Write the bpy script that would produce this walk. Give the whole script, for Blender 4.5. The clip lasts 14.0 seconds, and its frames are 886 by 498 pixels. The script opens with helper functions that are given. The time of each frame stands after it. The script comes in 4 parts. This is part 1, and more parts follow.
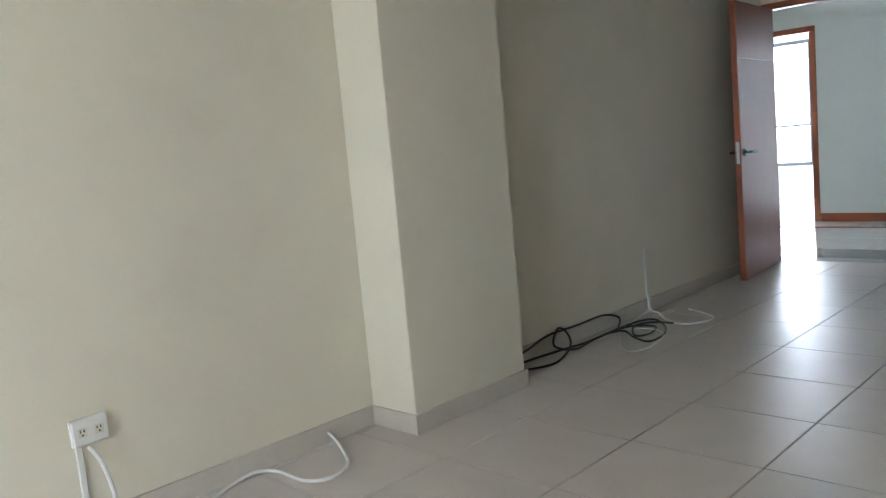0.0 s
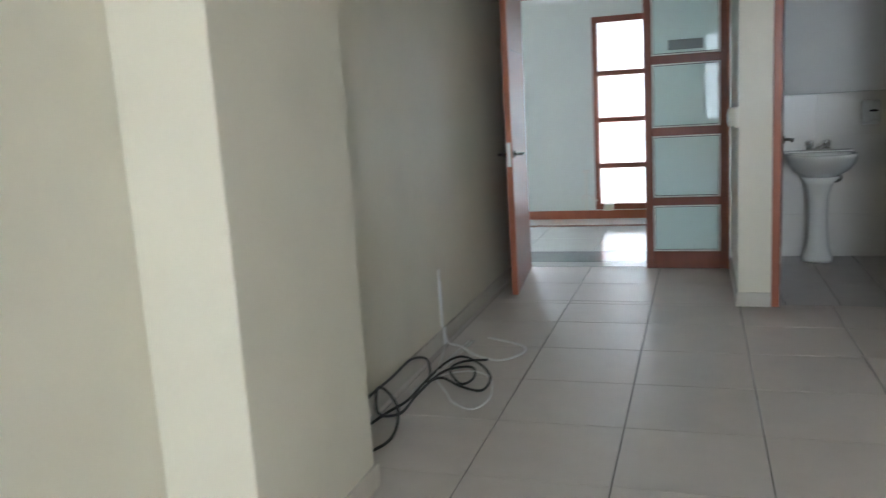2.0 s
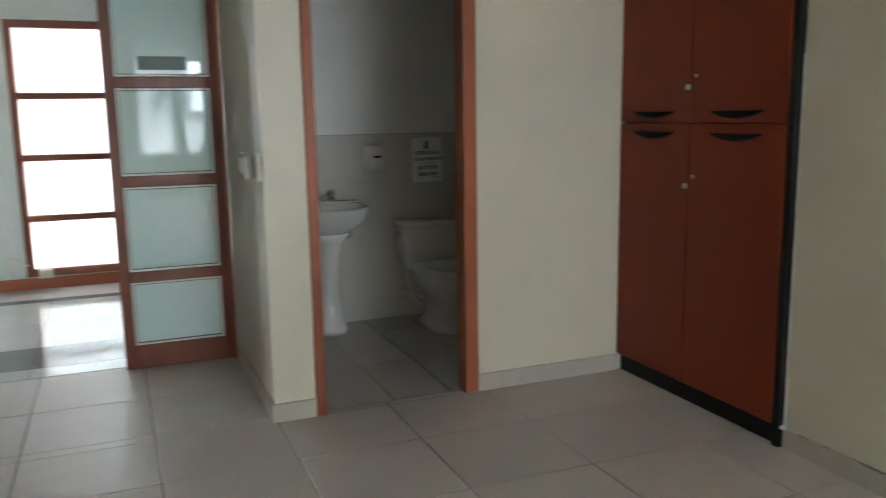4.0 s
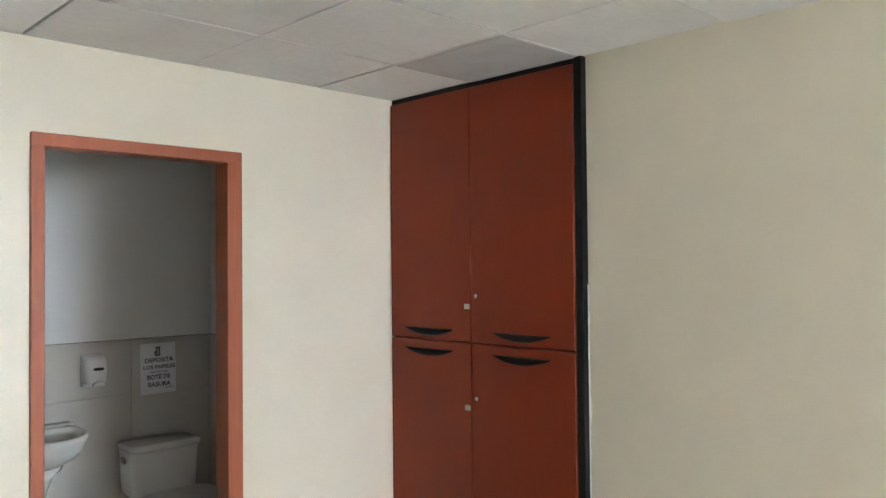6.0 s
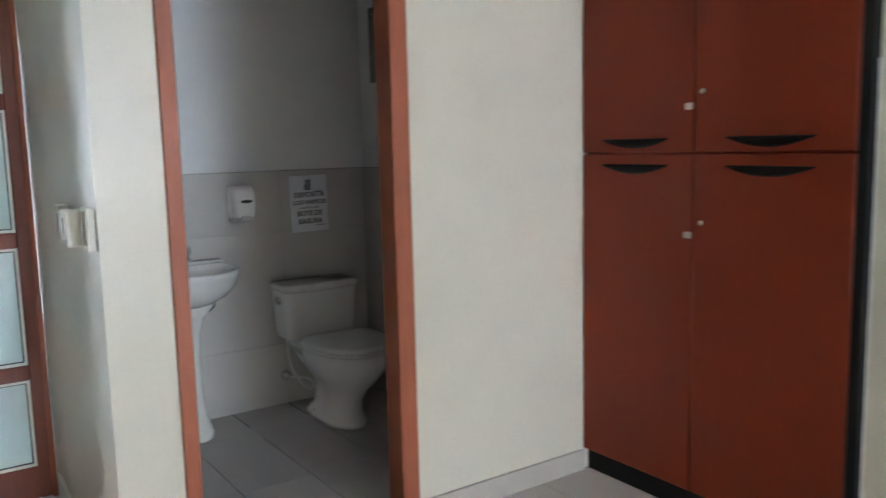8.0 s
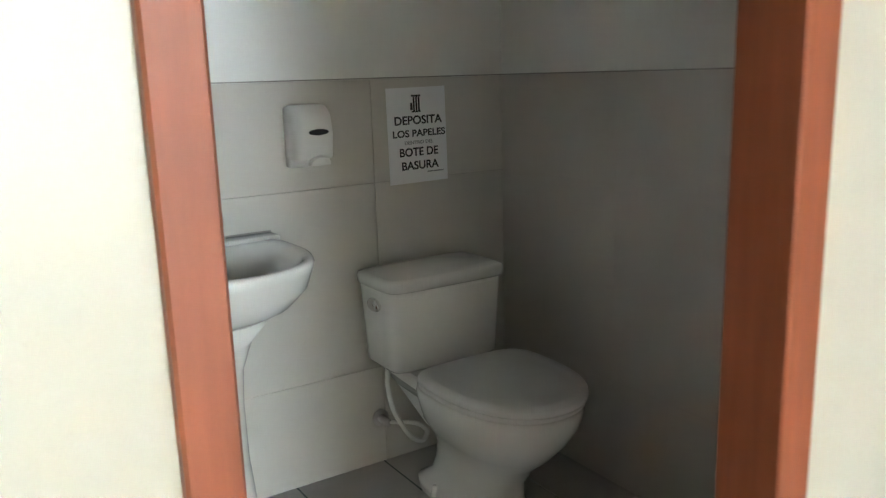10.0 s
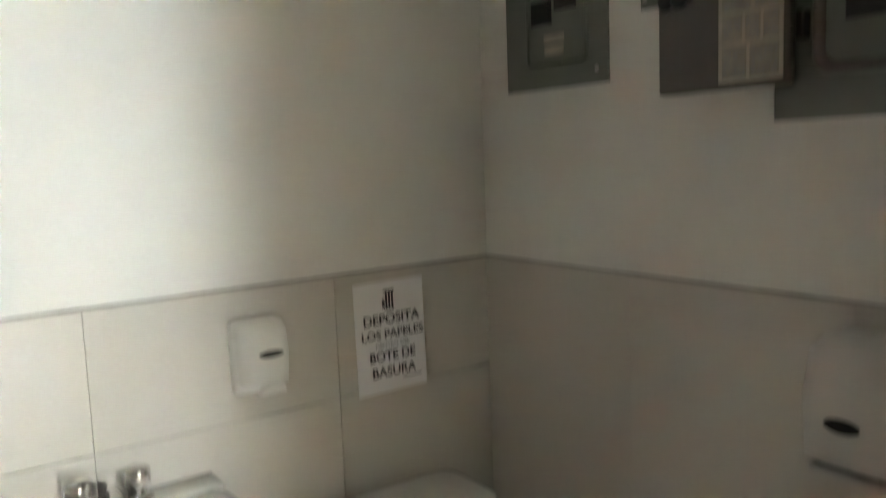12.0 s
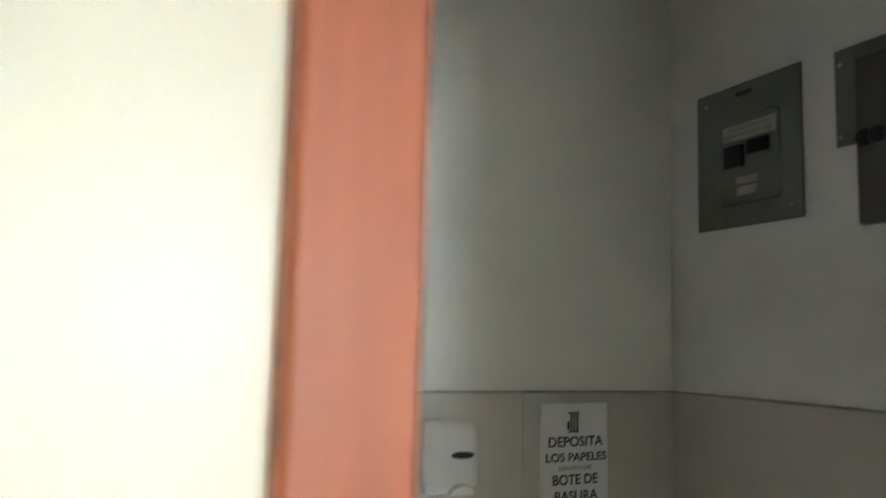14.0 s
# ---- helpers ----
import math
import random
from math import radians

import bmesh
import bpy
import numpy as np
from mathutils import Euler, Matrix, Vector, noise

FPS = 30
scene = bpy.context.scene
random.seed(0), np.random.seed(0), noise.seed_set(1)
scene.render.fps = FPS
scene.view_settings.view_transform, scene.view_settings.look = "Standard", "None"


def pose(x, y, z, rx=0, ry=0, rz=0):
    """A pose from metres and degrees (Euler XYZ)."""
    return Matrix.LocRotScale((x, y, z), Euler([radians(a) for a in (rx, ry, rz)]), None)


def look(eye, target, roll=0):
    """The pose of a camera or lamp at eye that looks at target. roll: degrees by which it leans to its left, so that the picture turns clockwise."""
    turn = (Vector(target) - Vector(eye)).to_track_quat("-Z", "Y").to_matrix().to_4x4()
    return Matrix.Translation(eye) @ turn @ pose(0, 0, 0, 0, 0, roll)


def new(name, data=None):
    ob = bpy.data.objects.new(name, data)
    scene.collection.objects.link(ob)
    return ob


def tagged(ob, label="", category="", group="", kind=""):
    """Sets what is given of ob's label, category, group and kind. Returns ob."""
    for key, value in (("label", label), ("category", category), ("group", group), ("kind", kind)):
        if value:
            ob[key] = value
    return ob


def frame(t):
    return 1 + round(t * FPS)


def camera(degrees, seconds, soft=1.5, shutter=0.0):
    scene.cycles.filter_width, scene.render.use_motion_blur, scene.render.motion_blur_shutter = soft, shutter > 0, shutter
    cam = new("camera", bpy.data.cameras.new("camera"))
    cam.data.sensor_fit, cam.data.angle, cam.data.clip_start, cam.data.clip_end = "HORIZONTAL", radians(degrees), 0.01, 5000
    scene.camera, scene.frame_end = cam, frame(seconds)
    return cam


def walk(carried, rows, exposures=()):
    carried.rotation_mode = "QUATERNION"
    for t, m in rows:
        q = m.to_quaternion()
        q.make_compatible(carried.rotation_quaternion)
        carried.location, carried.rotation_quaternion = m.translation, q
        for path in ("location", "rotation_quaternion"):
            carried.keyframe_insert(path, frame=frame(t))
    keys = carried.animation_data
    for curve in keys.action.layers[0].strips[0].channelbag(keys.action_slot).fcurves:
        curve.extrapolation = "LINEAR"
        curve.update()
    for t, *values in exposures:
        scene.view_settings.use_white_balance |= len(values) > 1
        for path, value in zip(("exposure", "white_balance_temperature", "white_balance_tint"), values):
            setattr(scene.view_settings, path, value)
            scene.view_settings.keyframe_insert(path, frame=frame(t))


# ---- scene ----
cam = camera(57.7, 14.0, soft=1.2, shutter=0.35)

PATH = [
    (0, (2.711, -5.61, 1.197), (1.325, -4.19, 0.947), -5.23),
    (0.5, (2.358, -5.577, 1.217), (0.979, -4.152, 0.951), -5.45),
    (1, (1.944, -5.543, 1.275), (0.838, -3.909, 0.948), -5.21),
    (1.5, (1.621, -5.326, 1.28), (0.712, -3.581, 0.92), -5.1),
    (2, (1.369, -5.055, 1.303), (0.761, -3.182, 0.954), -3.5),
    (2.5, (1.205, -4.698, 1.291), (0.922, -2.748, 0.949), -2.4),
    (3, (1.099, -4.259, 1.314), (1.109, -2.285, 0.992), -1.2),
    (3.5, (0.965, -3.854, 1.341), (1.396, -1.929, 1.011), -1.6),
    (4, (1.0, -3.459, 1.347), (1.745, -1.632, 1.017), -0.9),
    (4.2, (0.99, -3.349, 1.358), (1.895, -1.597, 1.025), -0.6),
    (6.3, (0.881, -2.936, 1.636), (2.271, -1.5, 1.701), -0.7),
    (6.5, (0.88, -2.918, 1.605), (2.267, -1.478, 1.673), -0.6),
    (7, (0.888, -2.844, 1.43), (2.263, -1.392, 1.414), -0.5),
    (7.5, (0.99, -2.67, 1.366), (2.3, -1.171, 1.175), -0.6),
    (8, (1.137, -2.307, 1.345), (2.257, -0.671, 1.085), -1.4),
    (8.5, (1.195, -1.829, 1.284), (2.213, -0.133, 0.992), -1.1),
    (8.7, (1.241, -1.669, 1.281), (2.253, 0.03, 0.985), -1.2),
    (10.8, (1.796, -0.126, 1.21), (2.922, 1.439, 0.679), -3.05),
    (11, (1.81, -0.078, 1.213), (2.976, 1.457, 0.679), -2.7),
    (11.5, (1.874, -0.064, 1.27), (3.036, 1.476, 0.746), -3.06),
    (12, (1.862, -0.193, 1.521), (3.017, 1.423, 1.284), -2.16),
    (12.5, (1.804, -0.277, 1.738), (2.92, 1.382, 1.79), -1.25),
    (13, (1.806, -0.285, 1.732), (2.865, 1.407, 1.859), -0.77),
    (13.5, (1.786, -0.377, 1.687), (2.676, 1.411, 1.796), -1.73),
    (14, (1.718, -0.255, 1.345), (2.54, 1.553, 1.579), 1.53),
]
walk(cam, [(t, look(eye, target, roll)) for t, eye, target, roll in PATH],
     exposures=[(0, -0.68, 5850, 15), (1.5, -0.55, 5800, 14), (3, -0.15, 5950, 14), (4.2, -0.38, 6200, 13), (6.3, 0.92, 5900, 18), (7, 0.78, 5700, 20), (8, 0.48, 5700, 17), (8.7, 0.26, 6000, 14),
                (10.8, 1.78, 6200, 10), (11.5, 1.78, 6650, 12), (12, 1.72, 6900, 12), (12.5, 1.98, 6650, 10), (13.5, 1.84, 6450, 9), (14, 1.3, 6200, 8)])

# ---- world and large lights ----
world = bpy.data.worlds.new("sky")
scene.world = world
world.use_nodes = True
sky = world.node_tree.nodes.new("ShaderNodeTexSky")
sky.sky_type = "NISHITA"
sky.sun_disc = False
sky.sun_elevation = radians(55)
sky.sun_rotation = radians(200)
sky.air_density, sky.dust_density = 1.0, 3.0
world.node_tree.links.new(sky.outputs[0], world.node_tree.nodes["Background"].inputs[0])
world.node_tree.nodes["Background"].inputs[1].default_value = 0.15

sun = new("sun", bpy.data.lights.new("sun", "SUN"))
sun.data.energy, sun.data.angle, sun.data.color = 1.0, radians(20), (1.0, 0.96, 0.9)
sun.matrix_world = look((0, -10, 14), (0, 0, 0))


def window_light(name, eye, target, w, h, watts, color=(0.90, 0.97, 1.0)):
    data = bpy.data.lights.new(name, "AREA")
    data.shape, data.size, data.size_y, data.energy, data.color = "RECTANGLE", w, h, watts, color
    ob = new(name, data)
    ob.matrix_world = look(eye, target)
    return ob


window_light("daylight_room", (2.88, -9.62, 1.94), (2.88, 0, 1.94), 0.98, 0.90, 85, (0.80, 0.94, 1.0))
window_light("daylight_high_sky", (2.40, -10.5, 3.35), (2.40, -8.6, 0.6), 2.4, 1.5, 4600, (0.95, 0.98, 1.0))
window_light("daylight_hall", (0.80, 3.95, 1.10), (0.80, 0, 1.10), 0.90, 1.90, 500)
window_light("daylight_side_room", (-1.6, 6.2, 1.4), (-1.0, 0, 1.2), 2.4, 1.8, 260)


# ---- materials ----
def material(name, color, rough=0.5, metal=0.0, vary=0.06, scale=6.0, bump=0.0, bump_scale=60.0, coat=0.0, island=0.0,
             spec=0.5, stretch=(1, 1, 1), dirt=0.0, rvary=0.0):
    mat = bpy.data.materials.new(name)
    mat.use_nodes = True
    nt = mat.node_tree
    N, L = nt.nodes, nt.links
    b = N["Principled BSDF"]
    b.inputs["Roughness"].default_value = rough
    b.inputs["Metallic"].default_value = metal
    b.inputs["Specular IOR Level"].default_value = spec
    b.inputs["Coat Weight"].default_value = coat
    b.inputs["Coat Roughness"].default_value = 0.15
    tc = N.new("ShaderNodeTexCoord")
    mp = N.new("ShaderNodeMapping")
    mp.inputs["Scale"].default_value = stretch
    spot = tc.outputs["Object"]
    if island:
        own = N.new("ShaderNodeObjectInfo")
        far = N.new("ShaderNodeVectorMath")
        far.operation = "SCALE"
        far.inputs[0].default_value = (37.0, 53.0, 19.0)
        L.new(own.outputs["Random"], far.inputs["Scale"])
        off = N.new("ShaderNodeVectorMath")
        L.new(spot, off.inputs[0])
        L.new(far.outputs[0], off.inputs[1])
        spot = off.outputs[0]
    L.new(spot, mp.inputs[0])
    n1 = N.new("ShaderNodeTexNoise")
    n1.inputs["Scale"].default_value, n1.inputs["Detail"].default_value = scale, 6
    L.new(mp.outputs[0], n1.inputs["Vector"])
    n2 = N.new("ShaderNodeTexNoise")
    n2.inputs["Scale"].default_value, n2.inputs["Detail"].default_value = scale * 0.17, 3
    L.new(spot, n2.inputs["Vector"])
    add = N.new("ShaderNodeMath")
    add.operation = "ADD"
    L.new(n1.outputs[0], add.inputs[0])
    L.new(n2.outputs[0], add.inputs[1])
    src = add.outputs[0]
    if island:
        info = N.new("ShaderNodeObjectInfo")
        ma = N.new("ShaderNodeMath")
        ma.operation = "MULTIPLY_ADD"
        ma.inputs[1].default_value = island
        L.new(info.outputs["Random"], ma.inputs[0])
        L.new(src, ma.inputs[2])
        src = ma.outputs[0]
    ramp = N.new("ShaderNodeMapRange")
    ramp.inputs["From Min"].default_value, ramp.inputs["From Max"].default_value = 0.65, 1.35 + island
    ramp.inputs["To Min"].default_value, ramp.inputs["To Max"].default_value = 1 - vary, 1 + vary
    L.new(src, ramp.inputs[0])
    mul = N.new("ShaderNodeVectorMath")
    mul.operation = "SCALE"
    mul.inputs[0].default_value = color
    L.new(ramp.outputs[0], mul.inputs["Scale"])
    L.new(mul.outputs[0], b.inputs["Base Color"])
    if dirt:
        n4 = N.new("ShaderNodeTexNoise")
        n4.inputs["Scale"].default_value, n4.inputs["Detail"].default_value = 2.3, 8
        L.new(tc.outputs["Object"], n4.inputs["Vector"])
        dr = N.new("ShaderNodeMapRange")
        dr.inputs["From Min"].default_value, dr.inputs["From Max"].default_value = 0.55, 0.75
        dr.inputs["To Min"].default_value, dr.inputs["To Max"].default_value = 1.0, 1.0 - dirt
        L.new(n4.outputs[0], dr.inputs[0])
        m2 = N.new("ShaderNodeVectorMath")
        m2.operation = "SCALE"
        L.new(mul.outputs[0], m2.inputs[0])
        L.new(dr.outputs[0], m2.inputs["Scale"])
        L.new(m2.outputs[0], b.inputs["Base Color"])
    if rvary:
        rr = N.new("ShaderNodeMapRange")
        rr.inputs["From Min"].default_value, rr.inputs["From Max"].default_value = 0.7, 1.3
        rr.inputs["To Min"].default_value, rr.inputs["To Max"].default_value = max(rough - rvary, 0.02), rough + rvary
        L.new(add.outputs[0], rr.inputs[0])
        L.new(rr.outputs[0], b.inputs["Roughness"])
    if bump:
        n3 = N.new("ShaderNodeTexNoise")
        n3.inputs["Scale"].default_value, n3.inputs["Detail"].default_value = bump_scale, 4
        L.new(mp.outputs[0], n3.inputs["Vector"])
        bp = N.new("ShaderNodeBump")
        bp.inputs["Strength"].default_value, bp.inputs["Distance"].default_value = bump, 0.002
        L.new(n3.outputs[0], bp.inputs["Height"])
        L.new(bp.outputs[0], b.inputs["Normal"])
    return mat


def pane_material(name, color, clear=0.0, rough=0.03):
    """Frosted glass: light comes through scattered, with a polished front."""
    mat = bpy.data.materials.new(name)
    mat.use_nodes = True
    nt = mat.node_tree
    N, L = nt.nodes, nt.links
    b = N["Principled BSDF"]
    b.inputs["Base Color"].default_value = (*color, 1)
    b.inputs["Roughness"].default_value = rough
    b.inputs["IOR"].default_value = 1.7
    tr = N.new("ShaderNodeBsdfTranslucent")
    tr.inputs["Color"].default_value = (*color, 1)
    mix = N.new("ShaderNodeMixShader")
    mix.inputs[0].default_value = 0.5
    L.new(b.outputs[0], mix.inputs[1])
    L.new(tr.outputs[0], mix.inputs[2])
    L.new(mix.outputs[0], N["Material Output"].inputs[0])
    return mat


CREAM = material("cream_wall_paint", (0.72, 0.675, 0.545), 0.36, vary=0.05, scale=3, bump=0.25, bump_scale=140, dirt=0.05)
WHITE_WALL = material("white_wall_paint", (0.86, 0.855, 0.81), 0.45, vary=0.04, scale=3, bump=0.2, bump_scale=140)
HALL_WALL = material("pale_hall_paint", (0.72, 0.76, 0.74), 0.5, vary=0.03, scale=3, bump=0.2, bump_scale=140)
TILE = material("beige_porcelain_tile", (0.59, 0.535, 0.485), 0.38, vary=0.09, scale=7, island=0.3, rvary=0.04, bump=0.04, bump_scale=25)
GROUT = material("dark_grout", (0.10, 0.09, 0.08), 0.9, vary=0.2, scale=40)
SKIRT = material("beige_tile_skirting", (0.55, 0.51, 0.44), 0.35, vary=0.08, scale=10)
WALL_TILE = material("white_glazed_tile", (0.65, 0.62, 0.56), 0.2, vary=0.025, scale=5, island=0.03)
WALL_GROUT = material("grey_grout", (0.60, 0.575, 0.52), 0.9, vary=0.2, scale=40)
WALL_LINE = material("dark_joint", (0.33, 0.31, 0.28), 0.8, vary=0.3, scale=20)
BATH_TILE = material("grey_floor_tile", (0.50, 0.47, 0.435), 0.3, vary=0.08, scale=9, island=0.15)
CASING = material("varnished_wood_casing", (0.325, 0.098, 0.046), 0.46, spec=0.35, vary=0.16, scale=16, stretch=(4, 4, 0.3), coat=0.08)
LEAF = material("red_brown_door_veneer", (0.205, 0.062, 0.034), 0.4, spec=0.35, vary=0.16, scale=14, stretch=(5, 5, 0.3), coat=0.08)
CABINET = material("red_melamine", (0.194, 0.0285, 0.0085), 0.42, spec=0.25, vary=0.045, scale=12, stretch=(4, 4, 0.3), bump=0.06, bump_scale=90)
BLACK = material("black_paint", (0.010, 0.0095, 0.0095), 0.55, spec=0.2, vary=0.2, scale=20)
HANDLE = material("black_plastic", (0.008, 0.007, 0.007), 0.6, spec=0.12, vary=0.1)
CHROME = material("chrome", (0.75, 0.74, 0.72), 0.12, 1.0, vary=0.04)
STEEL = material("brushed_steel", (0.55, 0.53, 0.50), 0.3, 1.0, vary=0.08, scale=30)
CERAMIC = material("white_ceramic", (0.85, 0.84, 0.79), 0.08, vary=0.015, coat=0.5)
PLASTIC = material("white_plastic", (0.75, 0.74, 0.70), 0.3, vary=0.03)
IVORY = material("ivory_plastic", (0.66, 0.63, 0.52), 0.35, vary=0.05)
CABLE_WHITE = material("white_cable", (0.72, 0.71, 0.68), 0.45, vary=0.06)
CABLE_BLACK = material("black_cable", (0.02, 0.02, 0.02), 0.4, vary=0.1)
PAPER = material("white_paper", (0.86, 0.86, 0.87), 0.8, vary=0.02)
INK = material("black_ink", (0.03, 0.03, 0.04), 0.7, vary=0.05)
INK_PALE = material("faded_ink", (0.32, 0.32, 0.33), 0.7, vary=0.05)
INK_RED = material("red_ink", (0.5, 0.06, 0.04), 0.7, vary=0.05)
GREY_METAL = material("grey_enamelled_steel", (0.17, 0.185, 0.16), 0.4, vary=0.06, scale=20)
BROWN_METAL = material("dark_grey_steel", (0.10, 0.09, 0.075), 0.45, vary=0.06, scale=20)
DARK = material("black_breaker", (0.012, 0.012, 0.012), 0.4, vary=0.1)
CEILING = material("mineral_ceiling_tile", (0.80, 0.80, 0.77), 0.9, vary=0.05, scale=30, bump=0.5, bump_scale=220)
HALL_TILE = material("polished_light_tile", (0.62, 0.62, 0.60), 0.09, vary=0.06, scale=6)
HALL_BAND = material("polished_grey_stone", (0.20, 0.215, 0.215), 0.1, vary=0.12, scale=18)
BEAD = material("pale_glazing_bead", (0.88, 0.87, 0.83), 0.3, vary=0.05)
SHEET_TINT = material("printed_grey", (0.36, 0.335, 0.28), 0.8, vary=0.25, scale=40)
HARDWARE = material("dark_chrome", (0.30, 0.29, 0.28), 0.22, 1.0, vary=0.08, scale=30)
PANE = pane_material("frosted_glass", (0.74, 0.85, 0.83))
PANE_BRIGHT = pane_material("milky_glass", (0.85, 0.87, 0.86), rough=0.25)
SHEET = material("soiled_paper", (0.46, 0.42, 0.35), 0.8, vary=0.25, scale=30, dirt=0.3)
BRONZE = material("dark_bronze", (0.13, 0.11, 0.09), 0.35, 0.8, vary=0.1)
GREY_STRIP = material("plain_grey", (0.22, 0.26, 0.26), 0.6, vary=0.05)
ALU = material("dark_window_metal", (0.10, 0.10, 0.10), 0.4, 0.6, vary=0.05)
BRASS = material("golden_louvre", (0.62, 0.52, 0.30), 0.3, 0.9, vary=0.06)
GREY_TILE = material("grey_ceiling_tile", (0.52, 0.52, 0.51), 0.9, vary=0.1, scale=8, bump=0.5, bump_scale=220)
OUTSIDE = material("concrete_ground", (0.35, 0.34, 0.32), 0.9, vary=0.15, scale=2)
TRUNK = material("palm_bark", (0.20, 0.16, 0.12), 0.9, vary=0.3, scale=14, bump=0.8, bump_scale=20)
FROND = material("palm_leaf", (0.06, 0.10, 0.035), 0.5, vary=0.3, scale=5)


# ---- mesh helpers ----
def box(x0, y0, z0, x1, y1, z1, bevel=0.0, bm=None, seg=1):
    bm = bm or bmesh.new()
    lo = (min(x0, x1), min(y0, y1), min(z0, z1))
    hi = (max(x0, x1), max(y0, y1), max(z0, z1))
    v = [bm.verts.new((hi[0] if i & 1 else lo[0], hi[1] if i & 2 else lo[1], hi[2] if i & 4 else lo[2])) for i in range(8)]
    fs = [bm.faces.new([v[i] for i in f]) for f in ((0, 2, 3, 1), (4, 5, 7, 6), (0, 1, 5, 4), (2, 6, 7, 3), (0, 4, 6, 2), (1, 3, 7, 5))]
    if bevel:
        edges = list({e for f in fs for e in f.edges})
        bmesh.ops.bevel(bm, geom=edges, offset=bevel, segments=seg, profile=0.5, affect="EDGES")
    return bm


def boxes(*rows, bevel=0.0):
    bm = bmesh.new()
    for r in rows:
        box(*r, bevel=bevel, bm=bm)
    return bm


def mesh_of(name, bm, mat, smooth=False):
    me = bpy.data.meshes.new(name)
    bmesh.ops.recalc_face_normals(bm, faces=bm.faces)
    bm.to_mesh(me)
    bm.free()
    me.materials.append(mat)
    if smooth:
        for p in me.polygons:
            p.use_smooth = True
    return me


def part(name, bm, mat, parent=None, label="", smooth=False):
    ob = new(name, mesh_of(name, bm, mat, smooth))
    if parent:
        ob.parent = parent
    if label:
        ob["label"] = label
    return ob


def thing(name, label, category, at=(0, 0, 0), group=""):
    ob = new(name)
    ob.location = at
    ob.empty_display_size = 0.05
    return tagged(ob, label, category, group)


def structure(name, bm, mat, label="", parent=None):
    return tagged(part(name, bm, mat, parent), label, "", "", "structure")


def loft(rings, bm=None, close=True, caps=True):
    """Joins rings of points (each a list of the same length) with faces."""
    bm = bm or bmesh.new()
    vs = [[bm.verts.new(p) for p in r] for r in rings]
    n = len(vs[0])
    for a, b in zip(vs, vs[1:]):
        for i in range(n if close else n - 1):
            bm.faces.new((a[i], a[(i + 1) % n], b[(i + 1) % n], b[i]))
    if caps:
        bm.faces.new(list(reversed(vs[0])))
        bm.faces.new(vs[-1])
    return bm


def tube(points, radius, sides=8, bm=None, steps=6):
    """A round tube along a smooth curve through the points."""
    P = [Vector(p) for p in points]
    if steps > 1 and len(P) > 2:
        Q = []
        for i in range(len(P) - 1):
            p0, p1, p2, p3 = P[max(i - 1, 0)], P[i], P[i + 1], P[min(i + 2, len(P) - 1)]
            for k in range(steps):
                t = k / steps
                Q.append(0.5 * (2 * p1 + (p2 - p0) * t + (2 * p0 - 5 * p1 + 4 * p2 - p3) * t * t + (3 * p1 - p0 - 3 * p2 + p3) * t ** 3))
        P = Q + [P[-1]]
    rings, side = [], None
    for i, p in enumerate(P):
        d = (P[min(i + 1, len(P) - 1)] - P[max(i - 1, 0)]).normalized()
        ref = side if side is not None else (Vector((0, 0, 1)) if abs(d.z) < 0.9 else Vector((1, 0, 0)))
        u = (ref - d * ref.dot(d)).normalized()
        side = u
        w = d.cross(u)
        rings.append([p + radius * (math.cos(a) * u + math.sin(a) * w) for a in (2 * math.pi * k / sides for k in range(sides))])
    return loft(rings, bm)


def cylinder(x, y, z0, z1, r, sides=20, bm=None, r2=None):
    r2 = r if r2 is None else r2
    ring = lambda z, q: [(x + q * math.cos(2 * math.pi * i / sides), y + q * math.sin(2 * math.pi * i / sides), z) for i in range(sides)]
    return loft([ring(z0, r), ring(z1, r2)], bm)


def turned(bm, m):
    bmesh.ops.transform(bm, matrix=m, verts=bm.verts)
    return bm


# ---- the large structure ----
H = 2.43      # room ceiling
W = 3.42      # right wall
B = 1.588     # back wall of the washroom
BX = 3.288     # its side wall with the electrical panels
XL, XR = 1.776, 2.584     # casing of the washroom door, outer edges
JL, JR, JT = 1.822, 2.516, 2.044    # its clear opening
T = 0.085     # wall thickness
COR = 1.590   # outer corner of the washroom block
PY = 1.10     # the glazed partition

wall_west = structure("wall_west", box(-0.15, -9.65, 0, 0, PY + 0.1, H + 0.1), CREAM, "cream painted plaster wall with tile skirting")
pilaster = structure("wall_west_pilaster", box(0, -3.373, 0, 0.279, -2.624, H, 0.004), CREAM, "cream painted square pilaster on the wall")
wall_north = structure("wall_north", boxes((COR, 0, 0, JL - 0.02, T, H), (JR + 0.02, 0, 0, W + 0.6, T, H), (JL - 0.02, 0, JT + 0.02, JR + 0.02, T, H)),
                       CREAM, "cream painted wall around the washroom door")
wall_side = structure("wall_passage", box(COR, T, 0, COR + 0.13, B + T, H), CREAM, "cream painted side wall of the passage")
wall_bath_back = structure("wall_washroom_back", box(COR + 0.13, B, 0, BX + T, B + T, 2.68), WHITE_WALL, "white painted washroom wall above tiles")
wall_bath_side = structure("wall_washroom_side", box(BX, T, 0, BX + T, B, 2.68), WHITE_WALL, "white painted washroom wall with panels")
